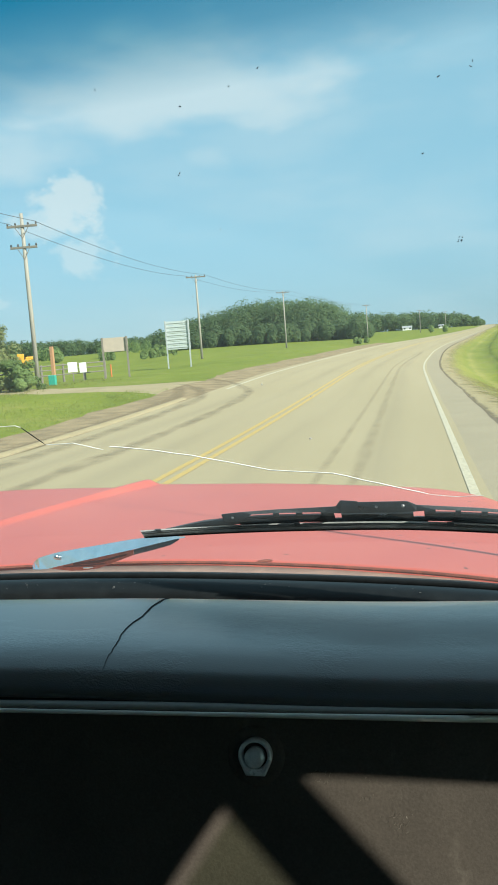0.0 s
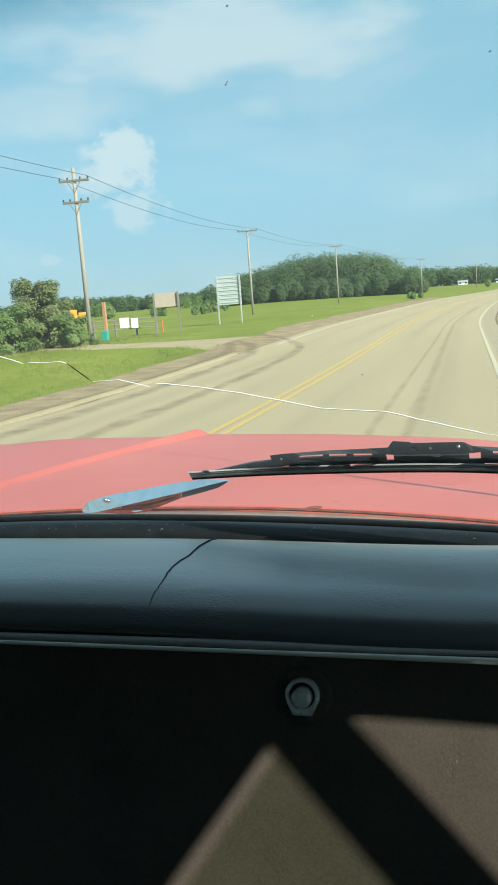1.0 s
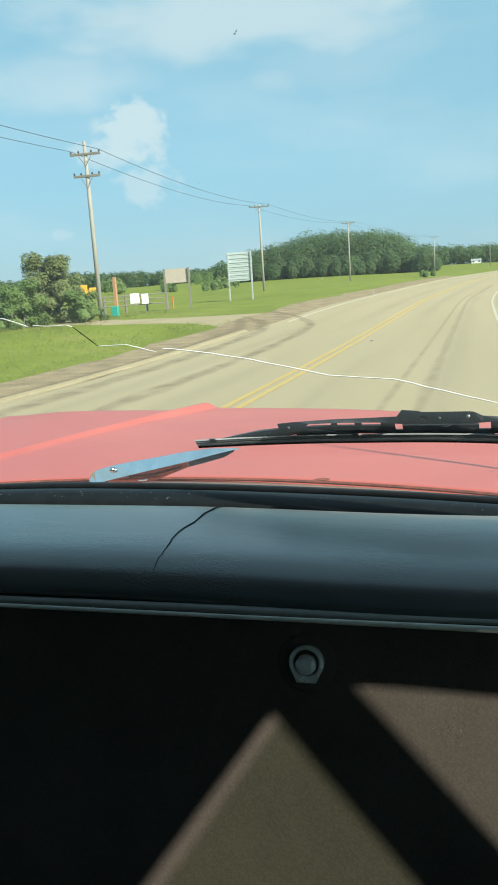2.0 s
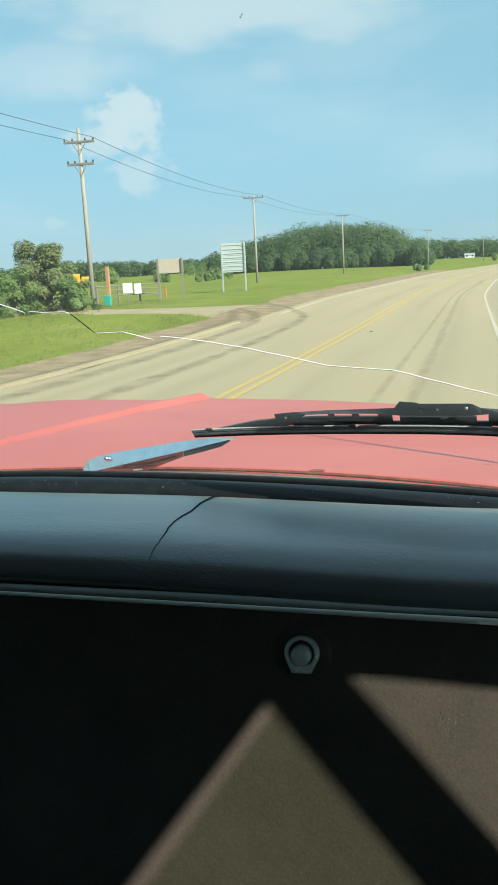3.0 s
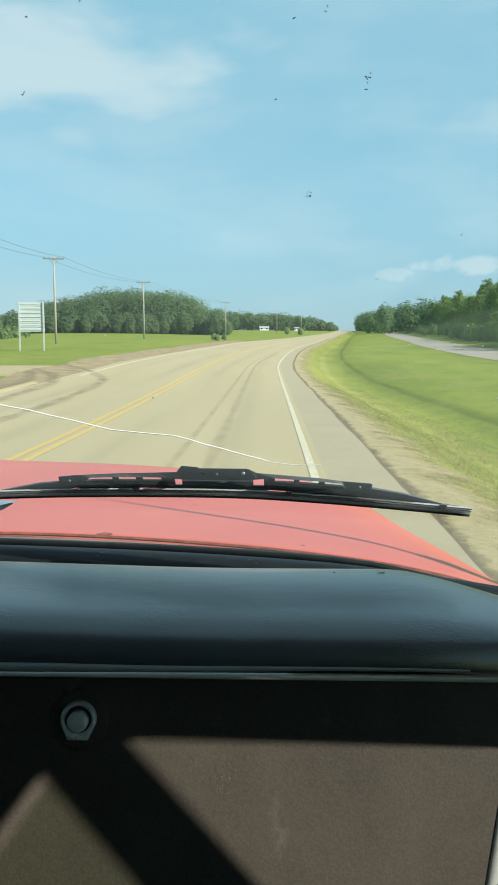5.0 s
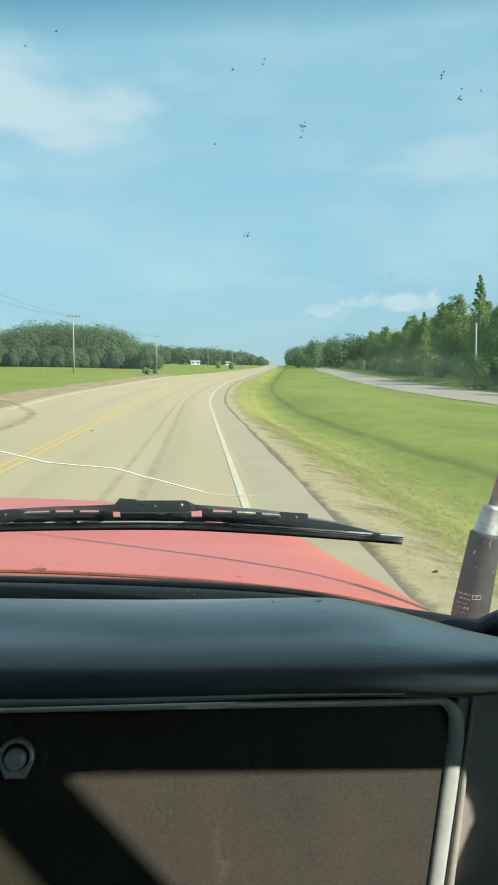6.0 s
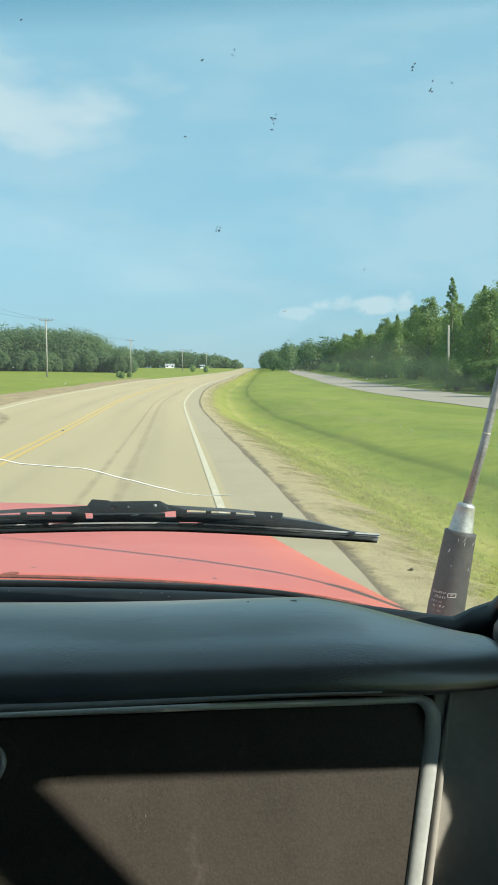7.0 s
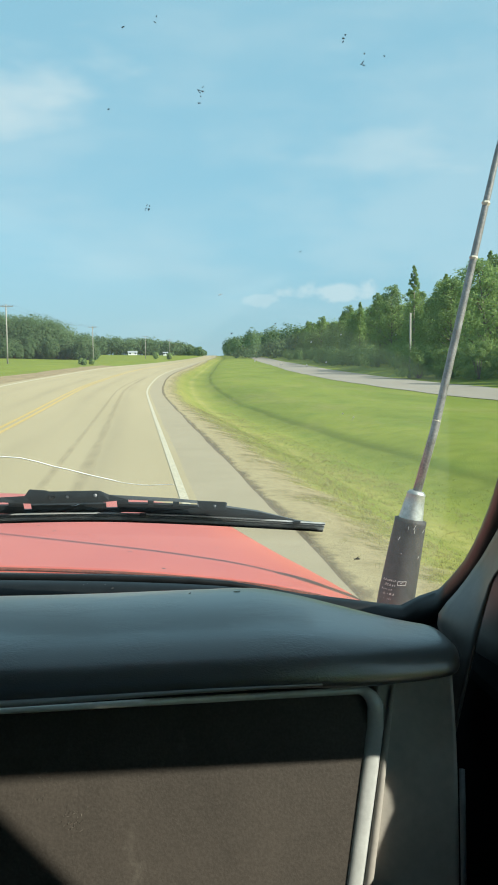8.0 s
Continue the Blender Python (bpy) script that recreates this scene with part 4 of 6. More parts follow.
tufts(5.4, 7.4, 4.5, 26.0, 900, 0.055, 12, 0.0024, BLADES, "sparse green tufts on the bare verge", 10, 0.7)
tufts(6.4, 9.2, 6.0, 34.0, 1300, 0.07, 12, 0.0025, LUSH, "short green grass on the road verge", 8)


# ---- things by the road ----
def utility_pole(x, y, h, arms, turn=0.0, label="", thick=0.14, braces=True):
    base = land_point(x, y)
    p = thing("utility_pole", label, "utility pole", pose(*base, 0, 0, turn), "utility poles beside the road")
    part("pole", tube([(0, 0, -0.3), (0, 0, h * 0.5), (0, 0, h)], [thick, thick * 0.86, thick * 0.66], 10), POLE, p, smooth=True)
    for z, half in arms:
        part("crossarm", box((-half, -0.14, z - 0.06), (half, -0.02, z + 0.06), 0.012), WEATHERED, p)
        if braces:
            for s in (-1, 1):
                part("brace", tube([(s * half * 0.45, -0.15, z - 0.05), (0, -0.13, z - 0.65)], 0.018, 5), WEATHERED, p)
        for s in (-0.94, -0.42, 0.42, 0.94):
            part("insulator", tube([(s * half, -0.08, z + 0.05), (s * half, -0.08, z + 0.12), (s * half, -0.08, z + 0.2)], [0.025, 0.06, 0.035], 8), CAB_GREY, p, "grey glazed insulator")
    return base


pole_spots = []
for az, d, h, arms, label in (
    (-26.2, 47, 9.6, ((8.9, 0.85), (7.75, 0.75)), "weathered wooden utility pole with two crossarms"),
    (-14.8, 92, 9.4, ((9.15, 1.1),), "pale wooden utility pole with one crossarm in grass"),
    (-8.8, 138, 9.6, ((9.3, 1.1),), "pale wooden utility pole standing in the field"),
    (-3.1, 228, 9.6, ((9.3, 1.1),), "thin utility pole with a crossarm near the wood"),
    (0.5, 330, 9.2, ((8.9, 1.1),), "distant wooden utility pole beside the road"),
    (2.2, 420, 9.2, ((8.9, 1.1),), "distant wooden utility pole beside the road"),
):
    x, y = polar(az, d)
    base = utility_pole(x, y, h, arms, 8.0, label)
    pole_spots.append((base, arms))
utility_pole(*polar(19.0, 86), 6.7, (), 0, "pale grey post standing before the trees", 0.14)


def wires(a, b, name="power_line"):
    """The wires of one span, hung from crossarm to crossarm."""
    line = thing(name, "thin dark power wires hung between utility poles", "power line")
    (pa, arms_a), (pb, arms_b) = a, b
    for s in (-0.94, 0.94):
        za, zb = arms_a[0][0] + 0.2, arms_b[0][0] + 0.2
        p0, p1 = Vector(pa) + Vector((s * arms_a[0][1], -0.08, za)), Vector(pb) + Vector((s * arms_b[0][1], -0.08, zb))
        pts = [p0.lerp(p1, q) - Vector((0, 0, 4 * 0.6 * q * (1 - q))) for q in lines(0, 1, 17)]
        part("wire", tube(pts, 0.014, 5), CAB_GREY, line)


behind = (land_point(-19.6, -6.0), ((9.2, 0.85),))
utility_pole(-19.6, -6.0, 9.6, ((9.2, 0.85),), 8.0, "weathered wooden utility pole with one crossarm")
for a, b in zip([behind, *pole_spots[:4]], pole_spots[:4]):
    wires(a, b)


def road_sign(x, y, turn, width, height, clear, slats, board_mat, post_mat, label, lean=0.0):
    """A board on two posts, seen from its ribbed back; slats: how many planks or ribs it has."""
    s = thing("road_sign", label, "road sign", pose(*land_point(x, y), lean, 0, turn))
    for k in (-1, 1):
        part("post", box((k * width * 0.46 - 0.06, -0.06, -0.3), (k * width * 0.46 + 0.06, 0.06, clear + height * 1.02), 0.01), post_mat, s)
    step = height / slats
    for k in range(slats):
        part("board", box((-width / 2, 0.065, clear + k * step + 0.012), (width / 2, 0.105, clear + (k + 1) * step - 0.012), 0.006), board_mat, s)
        if board_mat is SIGN_PALE:
            part("rail", box((-width * 0.485, 0.02, clear + (k + 0.5) * step - 0.02), (width * 0.485, 0.063, clear + (k + 0.5) * step + 0.02)), GALV, s)
    return s


road_sign(*polar(-16.4, 68), 12, 2.05, 2.35, 1.55, 7, SIGN_PALE, GALV, "large pale road sign on two steel posts, seen from behind")
road_sign(*polar(-20.8, 55), 15, 1.75, 0.95, 1.75, 1, SIGN_TAN, WEATHERED, "tan wooden board on two weathered posts", 1.5)

# field fence with a gate beside the drive, white boards hung on it
fence = thing("fence", "dark weathered post-and-rail field fence", "fence")
fa, fb = Vector((*polar(-33.5, 55), 0)), Vector((*polar(-21.6, 58), 0))
posts = [fa.lerp(fb, q) for q in lines(0, 1, 9)]
posts = [Vector(land_point(p.x, p.y)) for p in posts]
for p in posts:
    part("post", tube([p - Vector((0, 0, 0.3)), p + Vector((0, 0, 1.25))], [0.09, 0.075], 8), WEATHERED, fence)
for a, b in zip(posts, posts[1:]):
    for z in (0.5, 0.85, 1.15):
        part("rail", tube([a + Vector((0, -0.08, z)), b + Vector((0, -0.08, z))], 0.045, 6), WEATHERED, fence)
for az, w, z0 in ((-23.8, 0.62, 0.62), (-23.1, 0.46, 0.55)):
    x, y = polar(az, 55.2)
    g = land_point(x, y)
    b = thing("notice_board", "small white notice board on a post by the gate", "sign", pose(*g, 0, 0, 17), "white boards by the gate")
    part("board", box((-w / 2, -0.06, z0), (w / 2, -0.03, z0 + 0.66), 0.01), WHITE, b)
    part("post", box((-0.035, -0.03, -0.2), (0.035, 0.04, z0 + 0.6), 0.005), WEATHERED, b)
x, y = polar(-21.2, 59.0)
post = thing("marker_post", "short orange marker post in the grass", "post", pose(*land_point(x, y)))
part("shaft", tube([(0, 0, -0.2), (0, 0, 0.9)], 0.05, 8), ORANGE, post)
x, y = polar(-25.1, 50)
tall = thing("marker_post", "tall faded orange wooden post with a teal box at its foot", "post", pose(*land_point(x, y)))
part("shaft", box((-0.10, -0.10, -0.3), (0.10, 0.10, 2.3), 0.02), FADED_ORANGE, tall)
part("box", box((-0.2, -0.4, 0.0), (0.22, -0.13, 0.6), 0.03), TEAL, tall, "teal plastic box")

# yellow farm machine standing behind the fence
x, y = polar(-27.0, 125)
m = thing("farm_machine", "yellow farm machine parked behind the field fence", "machine", pose(*land_point(x, y), 0, 0, 25))
part("body", box((-1.2, -0.6, 0.55), (1.1, 0.6, 1.25), 0.12), YELLOW, m)
part("hood", box((0.3, -0.45, 1.2), (1.5, 0.45, 1.65), 0.15), YELLOW, m)
part("cab", box((-0.9, -0.55, 1.2), (0.1, 0.55, 2.1), 0.1), YELLOW, m)
for wx, wr in ((-0.75, 0.62), (1.1, 0.42)):
    for wy in (-0.72, 0.72):
        w = part("wheel", tube([(wx, wy - 0.13, wr), (wx, wy - 0.1, wr), (wx, wy + 0.1, wr), (wx, wy + 0.13, wr)], [wr * 0.86, wr, wr, wr * 0.86], 18), RUBBER, m, "black rubber tyre")
        part("rim", tube([(wx, wy - 0.14, wr), (wx, wy + 0.14, wr)], wr * 0.5, 12), YELLOW, w)


def far_house(x, y, w, d, h, label, turn=0.0):
    b = thing("house", label, "house", pose(*land_point(x, y), 0, 0, turn))
    part("wall", box((-w / 2, -d / 2, -0.5), (w / 2, d / 2, h), 0.02), WHITE, b)
    bm = bmesh.new()
    ends = [[bm.verts.new((sx * (w / 2 + 0.4), yy, zz)) for yy, zz in ((-d / 2 - 0.4, h - 0.1), (0, h + d * 0.28), (d / 2 + 0.4, h - 0.1), (0, h + d * 0.28 - 0.35))] for sx in (-1, 1)]
    for k in range(4):
        bm.faces.new((ends[0][k], ends[0][(k + 1) % 4], ends[1][(k + 1) % 4], ends[1][k]))
    for e in ends:
        bm.faces.new(e)
    part("roof", bm, ROOF_GREY, b)
    for k in (-0.3, 0.3):
        part("window", box((k * w - 0.6, -d / 2 - 0.03, 0.9), (k * w + 0.6, -d / 2 + 0.02, 2.0)), DARK, b)


far_house(*polar(-0.4, 600), 6.4, 4.6, 2.0, "small white farmhouse far off before the woods", 5)
far_house(*polar(1.9, 640), 3.4, 3.0, 1.9, "small white shed far off in the fields", -8)


# ---- the pickup truck: the camera sits on its passenger seat; its middle line is at x = -0.45 ----
truck = thing("pickup_truck", "old red pickup truck with a black cab and a cracked windscreen", "pickup truck")


def screen_y(x, z):
    """The windscreen: raked back, and bowed across."""
    return 0.992 - 0.26 * (x + 0.35) ** 2 - 1.106 * (z - 1.29)


def hood_rear(x):
    return 1.235 - 0.35 * (x + 0.5) ** 2


def hood_front(x):
    return 2.31 - 0.9 * max(x - 0.02, 0.0) ** 2 - 0.25 * max(-1.1 - x, 0.0) ** 2


NOSE_Z = curve_of(((-1.40, 1.226), (-1.25, 1.232), (-0.93, 1.226), (-0.45, 1.211), (-0.23, 1.198), (0.0, 1.180), (0.15, 1.155), (0.25, 1.115), (0.34, 1.055)))
TAIL_Z = curve_of(((-1.40, 1.256), (-0.6, 1.258), (0.0, 1.257), (0.15, 1.254), (0.25, 1.246), (0.34, 1.228)))


def hood_place(x, q):
    """q runs from the cowl to the nose; the panel is crowned, rolls off at the nose and falls away to its edge."""
    y = hood_rear(x) + q * (hood_front(x) - hood_rear(x))
    z = TAIL_Z(x) + (NOSE_Z(x) - TAIL_Z(x)) * q + 0.006 * math.sin(math.pi * q)
    z -= 0.9 * max(q - 0.965, 0.0)
    s = abs(x + 0.45)
    ridge = 0.59 - 0.25 * q                        # a pressed ridge that runs inwards to the nose
    if x < -0.45:
        z += (0.006 + 0.011 * q * q) * math.exp(-(((s - ridge) / (0.024 if s < ridge else 0.046)) ** 2)) * smooth01(q / 0.25) - 0.007 * smooth01((s - ridge) / 0.06)
    return (x, y, z)


xs = lines(-1.45, 0.34, 240)
v, f = grid(xs, lines(0, 0.96, 40) + [0.975, 0.99, 1.0], hood_place, (0, 0, -0.02))
hood = mesh_object("hood", v, f, RED, truck, "faded red painted hood with small chips", True)
# the gap at the hood's rear edge, rusty along its lip, and the cowl behind it
gap = [(x, hood_rear(x) - 0.006, hood_place(x, 0)[2] + 0.001) for x in lines(-1.2, 0.335, 60)]
part("hood_gap", tube(gap, 0.0028, 6), RUST, hood, "dark gap at the hood's rear edge")
lip = random.Random(3)
for k in range(34):
    i = lip.randrange(20, 58)
    p, n = Vector(gap[i]), Vector(gap[i + 1])
    q = p.lerp(n, lip.random())
    part("rust_spot", tube([q, q + (n - p) * lip.uniform(0.2, 0.9)], [lip.uniform(0.0015, 0.0032), 0.0012], 5, 0.5), RUST, hood, "rust on the hood's lip")
p = Vector((-0.263, hood_rear(-0.263) + 0.008, 1.259))
part("rust_spot", tube([p, p + Vector((0.012, 0.002, 0)), p + Vector((0.024, 0.003, 0))], [0.003, 0.007, 0.003], 8, 0.25), RUST, hood, "rust on the hood's lip")
v, f = grid(lines(-1.22, 0.335, 60), lines(0, 1, 6), lambda x, q: (x, hood_rear(x) - 0.012 - q * (hood_rear(x) - 0.012 - screen_y(x, 1.27) + 0.02), hood_place(x, 0)[2] - 0.002 - 0.012 * q), (0, 0, -0.02))
mesh_object("cowl_panel", v, f, COWL, truck, "faded dusty cowl strip below the windscreen", True)

# front wings, nose, sides and chassis below the view
for s in (-1, 1):
    def wing(a, q, s=s):
        ang = radians(90 * a)
        r = 0.06
        top = 1.222 - 0.19 * q if s > 0 else 1.222
        return (-0.45 + s * ((0.785 if s > 0 else 0.985) + r * math.sin(ang)), 0.95 + 1.37 * q, top - r + r * math.cos(ang) - 0.045 * smooth01((q - 0.9) / 0.1))
    v, f = grid(lines(0, 1, 7), lines(0, 1, 12), wing)
    k = len(v)
    v += [(-0.45 + s * (0.845 if s > 0 else 1.045), 0.95 + 1.37 * q, 0.62) for q in lines(0, 1, 12)]
    f += [(j * 7 + 6, k + j, k + j + 1, (j + 1) * 7 + 6) for j in range(11)]
    mesh_object("wing", v, f, RED, truck, smooth=True)
part("grille", box((-1.2, 2.30, 0.72), (0.3, 2.38, 1.03), 0.03), CHROME, truck, "chromed grille")
part("bumper", box((-1.33, 2.40, 0.50), (0.43, 2.56, 0.70), 0.04), CHROME, truck, "chromed steel bumper")
for s in (-1, 1):
    part("headlight", box((-0.45 + s * 0.66 - 0.12, 2.40, 0.88), (-0.45 + s * 0.66 + 0.12, 2.44, 1.04), 0.02), FLAW, truck)
part("chassis", box((-1.0, -2.9, 0.36), (0.1, 2.3, 0.52), 0.03), BLACK_METAL, truck)
bed = part("bed", box((-1.29, -2.93, 0.56), (0.39, -0.82, 0.66), 0.01), RED, truck, "red steel cargo bed, open and empty")
for x0, x1 in ((-1.31, -1.235), (0.335, 0.41)):
    part("bed_side", box((x0, -2.95, 0.55), (x1, -0.80, 1.12), 0.025), RED, bed)
part("bed_front", box((-1.236, -0.87, 0.60), (0.336, -0.81, 1.10), 0.015), RED, bed)
part("tailgate", box((-1.236, -2.95, 0.60), (0.336, -2.89, 1.11), 0.015), RED, bed)
for k in range(9):
    part("bed_rib", box((-1.15 + 0.165 * k, -2.88, 0.66), (-1.10 + 0.165 * k, -0.88, 0.672), 0.004), RED, bed)
for x0, x1 in ((-1.236, -1.02), (0.12, 0.336)):
    part("wheel_arch", box((x0, -2.28, 0.64), (x1, -1.42, 0.80), 0.05), RED, bed)
for wy in (1.72, -1.85):
    for s in (-1, 1):
        cx = -0.45 + s * 0.74
        w = part("wheel", tube([(cx - 0.12, wy, 0.37), (cx - 0.09, wy, 0.37), (cx + 0.09, wy, 0.37), (cx + 0.12, wy, 0.37)], [0.32, 0.37, 0.37, 0.32], 28), RUBBER, truck, "black tyre")
        part("rim", tube([(cx - 0.125, wy, 0.37), (cx + 0.125, wy, 0.37)], 0.2, 20), STEEL, w, "steel rim")

# cab shell
part("floor", box((-1.25, -0.74, 0.50), (0.36, 0.95, 0.55)), DARK, truck)
part("firewall", box((-1.25, 0.93, 0.50), (0.36, 1.0, 1.22)), DARK, truck)
part("roof", box((-1.28, -0.78, 1.815), (0.42, 0.42, 1.87), 0.02), RED, truck)
part("headliner", box((-1.24, -0.72, 1.80), (0.38, 0.40, 1.812)), HEADLINER, truck, "dark grey fabric headliner")
part("rear_wall", box((-1.27, -0.78, 0.55), (0.40, -0.74, 1.30)), DARK, truck)
part("rear_pillar", box((-1.27, -0.78, 1.30), (-1.10, -0.74, 1.814)), DARK, truck)
part("rear_pillar", box((0.23, -0.78, 1.30), (0.40, -0.74, 1.814)), DARK, truck)
part("rear_window", box((-1.10, -0.765, 1.30), (0.23, -0.760, 1.814)), REAR_GLASS, truck)
part("seat_cushion", box((-1.15, -0.42, 0.72), (0.25, 0.10, 0.92), 0.05), FABRIC, truck)
part("seat_back", box((-1.15, -0.62, 0.80), (0.25, -0.44, 1.38), 0.05), FABRIC, truck)
part("seat_base", box((-1.10, -0.55, 0.55), (0.20, 0.02, 0.72), 0.02), DARK, truck)


def door(side):
    """A front door with its window frame, vent window, bar and partly lowered glass."""
    x0, x1 = (0.375, 0.425) if side > 0 else (-1.325, -1.275)
    d = part("door", box((x0, -0.42, 0.56), (x1, 0.90, 1.19), 0.01), RED, truck, "red steel cab door")
    inner = x0 - 0.055 if side > 0 else x1
    part("door_panel", box((inner, -0.40, 0.62), (inner + 0.055, 0.612, 1.205), 0.012), DARK, d, "black door trim panel")
    xm = (x0 + x1) / 2

    def bar(name, pts, wide, mat, thick=0.006):
        bm = bmesh.new()
        ring = []
        for (y, z), (dy, dz) in zip(pts, wide):
            ring.append([bm.verts.new((xm + sx * thick, y + t * dy, z + t * dz)) for sx, t in ((-1, -0.5), (1, -0.5), (1, 0.5), (-1, 0.5))])
        for a, b in zip(ring, ring[1:]):
            for k in range(4):
                bm.faces.new((a[k], a[(k + 1) % 4], b[(k + 1) % 4], b[k]))
        bm.faces.new(ring[0])
        bm.faces.new(ring[-1][::-1])
        part(name, bm, mat, d)
    bar("vent_bar", ((0.414, 1.19), (0.382, 1.398), (0.344, 1.627), (0.338, 1.665)), ((0.040, 0),) * 4, RUBBER)
    bar("window_header", ((0.47, 1.737), (0.33, 1.733), (0.20, 1.694), (0.02, 1.665), (-0.42, 1.66)), ((0, 0.16), (0, 0.16), (0, 0.244), (0, 0.30), (0, 0.31)), RED)
    bar("rear_frame", ((-0.36, 1.19), (-0.36, 1.70)), ((0.10, 0), (0.10, 0)), RED)
    vent = mesh_object("vent_window", [(xm, 0.44, 1.20), (xm, 0.76, 1.20), (xm, 0.47, 1.66), (xm, 0.355, 1.66)], [(0, 1, 2, 3)], VENT_GLASS, d, "small clear vent window")
    glass = mesh_object("window_glass", [(xm, 0.405, 1.18), (xm, 0.342, 1.634), (xm, 0.323, 1.626), (xm, 0.217, 1.555), (xm, 0.02, 1.49), (xm, -0.32, 1.47), (xm, -0.32, 1.18)], [tuple(range(7))], DOOR_GLASS, d, "tinted glass wound down a little")
    for g in (vent, glass):
        sol = g.modifiers.new("thickness", "SOLIDIFY")
        sol.thickness = 0.003
    return d


door(1)
door(-1)
for s in (-1, 1):
    bm = bmesh.new()                               # hinge post, stepped where the beltline meets the vent window
    sides = [[bm.verts.new((-0.45 + s * 0.85 + dx, y, z)) for y, z in ((0.82, 1.12), (0.502, 1.12), (0.502, 1.215), (0.531, 1.252), (0.559, 1.286), (0.562, 1.300), (0.562, 1.335), (0.61, 1.342), (0.82, 1.30))] for dx in (-0.012, 0.02)]
    for k in range(9):
        bm.faces.new((sides[0][k], sides[0][(k + 1) % 9], sides[1][(k + 1) % 9], sides[1][k]))
    bm.faces.new(sides[0])
    bm.faces.new(sides[1][::-1])
    part("door_post", bm, DARK, truck)
    part("cowl_side", box((-0.45 + s * 0.82 - 0.035, 0.62, 0.60), (-0.45 + s * 0.82 + 0.03, 0.86, 1.262), 0.01), RUBBER, truck)
    part("rear_corner", box((-0.45 + s * 0.85 - 0.03, -0.76, 0.55), (-0.45 + s * 0.85 + 0.03, -0.42, 1.815), 0.01), RED, truck)

# windscreen side edge, and the pillar between it and the door
EDGE = ((0.352, 1.262), (0.366, 1.30), (0.370, 1.345), (0.364, 1.40), (0.350, 1.46), (0.330, 1.52), (0.300, 1.59), (0.265, 1.67), (0.225, 1.76), (0.205, 1.81))
EDGE_X = curve_of([(z, x) for x, z in EDGE])
EDGE = tuple((EDGE_X(z), z) for z in lines(1.262, 1.81, 28))


def mirror_x(x, s):
    return x if s > 0 else -0.90 - x


for s in (1, -1):
    front = [(mirror_x(x, s), screen_y(x, z) - 0.004, z) for x, z in EDGE]
    back = [(mirror_x(0.40, s), min(0.565, 0.6585 - (z - 1.20) * 0.704), z) for x, z in EDGE]
    vs, n = [], len(EDGE)
    for a, b in zip(front, back):
        a, b = Vector(a), Vector(b)
        out = Vector((0.035 * s, 0.035, 0))
        inn = Vector((-0.012 * s, -0.02, 0.0))
        vs += [a, a.lerp(b, 0.35) + inn, a.lerp(b, 0.75) + inn, b, b + out, a + out]
    fs = [(j * 6 + k, j * 6 + (k + 1) % 6, (j + 1) * 6 + (k + 1) % 6, (j + 1) * 6 + k) for j in range(n - 1) for k in range(6)]
    fs += [tuple(range(5, -1, -1)), tuple((n - 1) * 6 + k for k in range(6))]
    mesh_object("pillar", vs, fs, PILLAR if s > 0 else DARK, truck, "dark trim of the windscreen pillar", True)
    seal = [(mirror_x(0.395, s), 0.80 - (z - 1.20) * 0.62, z) for z in lines(1.16, 1.78, 12)]
    part("door_seal", tube(seal, 0.016, 8), RUBBER, truck, "black rubber door seal", True)

# glass and the black rubber round it


def screen_limit(x, s):
    zs = [e[1] for e in EDGE]
    es = [e[0] for e in EDGE]
    return float(np.interp(s, zs, es))


v, f = grid(lines(0, 1, 50), lines(1.258, 1.81, 20), lambda q, z: (lambda x: (x, screen_y(x, z), z))(-0.90 - screen_limit(0, z) + q * (0.90 + 2 * screen_limit(0, z))))
screen = mesh_object("windscreen", v, f, GLASS, truck, "curved windscreen with a long crack", True)
screen.visible_shadow = False


def gasket_z(x):
    return float(np.interp(x, (-1.2, -0.56, -0.22, 0.0, 0.08, 0.23, 0.32), (1.318, 1.313, 1.303, 1.298, 1.2955, 1.286, 1.278)))


low = [(x, screen_y(x, gasket_z(x)) - 0.024, gasket_z(x) - 0.021) for x in lines(-1.2, 0.30, 40)]
bend = [(0.325, screen_y(0.325, 1.262) - 0.026, 1.255), (0.345, screen_y(0.345, 1.275) - 0.022, 1.272)]
up = [(x + 0.004, screen_y(x, z) - 0.018, z) for x, z in EDGE[1:]]
gasket = part("windscreen_gasket", tube(low + bend + up, [0.026] * 34 + lines(0.026, 0.0215, 6) + [0.0205, 0.0195] + [0.019] * 27, 12, 1.0), GASKET, truck, "thick black rubber windscreen gasket", True)

fl = random.Random(21)
for k in range(36):                                # pale dust flecks on the rubber
    i = fl.choice((14, 15, 16, 17, 18, 19, 20, 21, 22, 26, 30))
    p = Vector(low[i]).lerp(Vector(low[i + 1]), fl.random())
    a, n = fl.uniform(0.75, 1.35), fl.uniform(0.0006, 0.0026)
    p += Vector((0, -0.0262 * math.cos(a), 0.0262 * math.sin(a)))
    part("dust_fleck", tube([p, p + Vector((n, 0, 0.0002))], [0.00026, 0.00018], 4), LIP_GREY, gasket, "pale fleck on the rubber")
bead = [(x, screen_y(x, gasket_z(x)) - 0.006, gasket_z(x) + 0.0035 - 0.012 * smooth01((x - 0.10) / 0.16)) for x in lines(-1.2, 0.26, 34)]
part("gasket_bead", tube(bead, [0.0055] * 28 + lines(0.0055, 0.0030, 6), 8), GASKET, gasket, smooth=True)

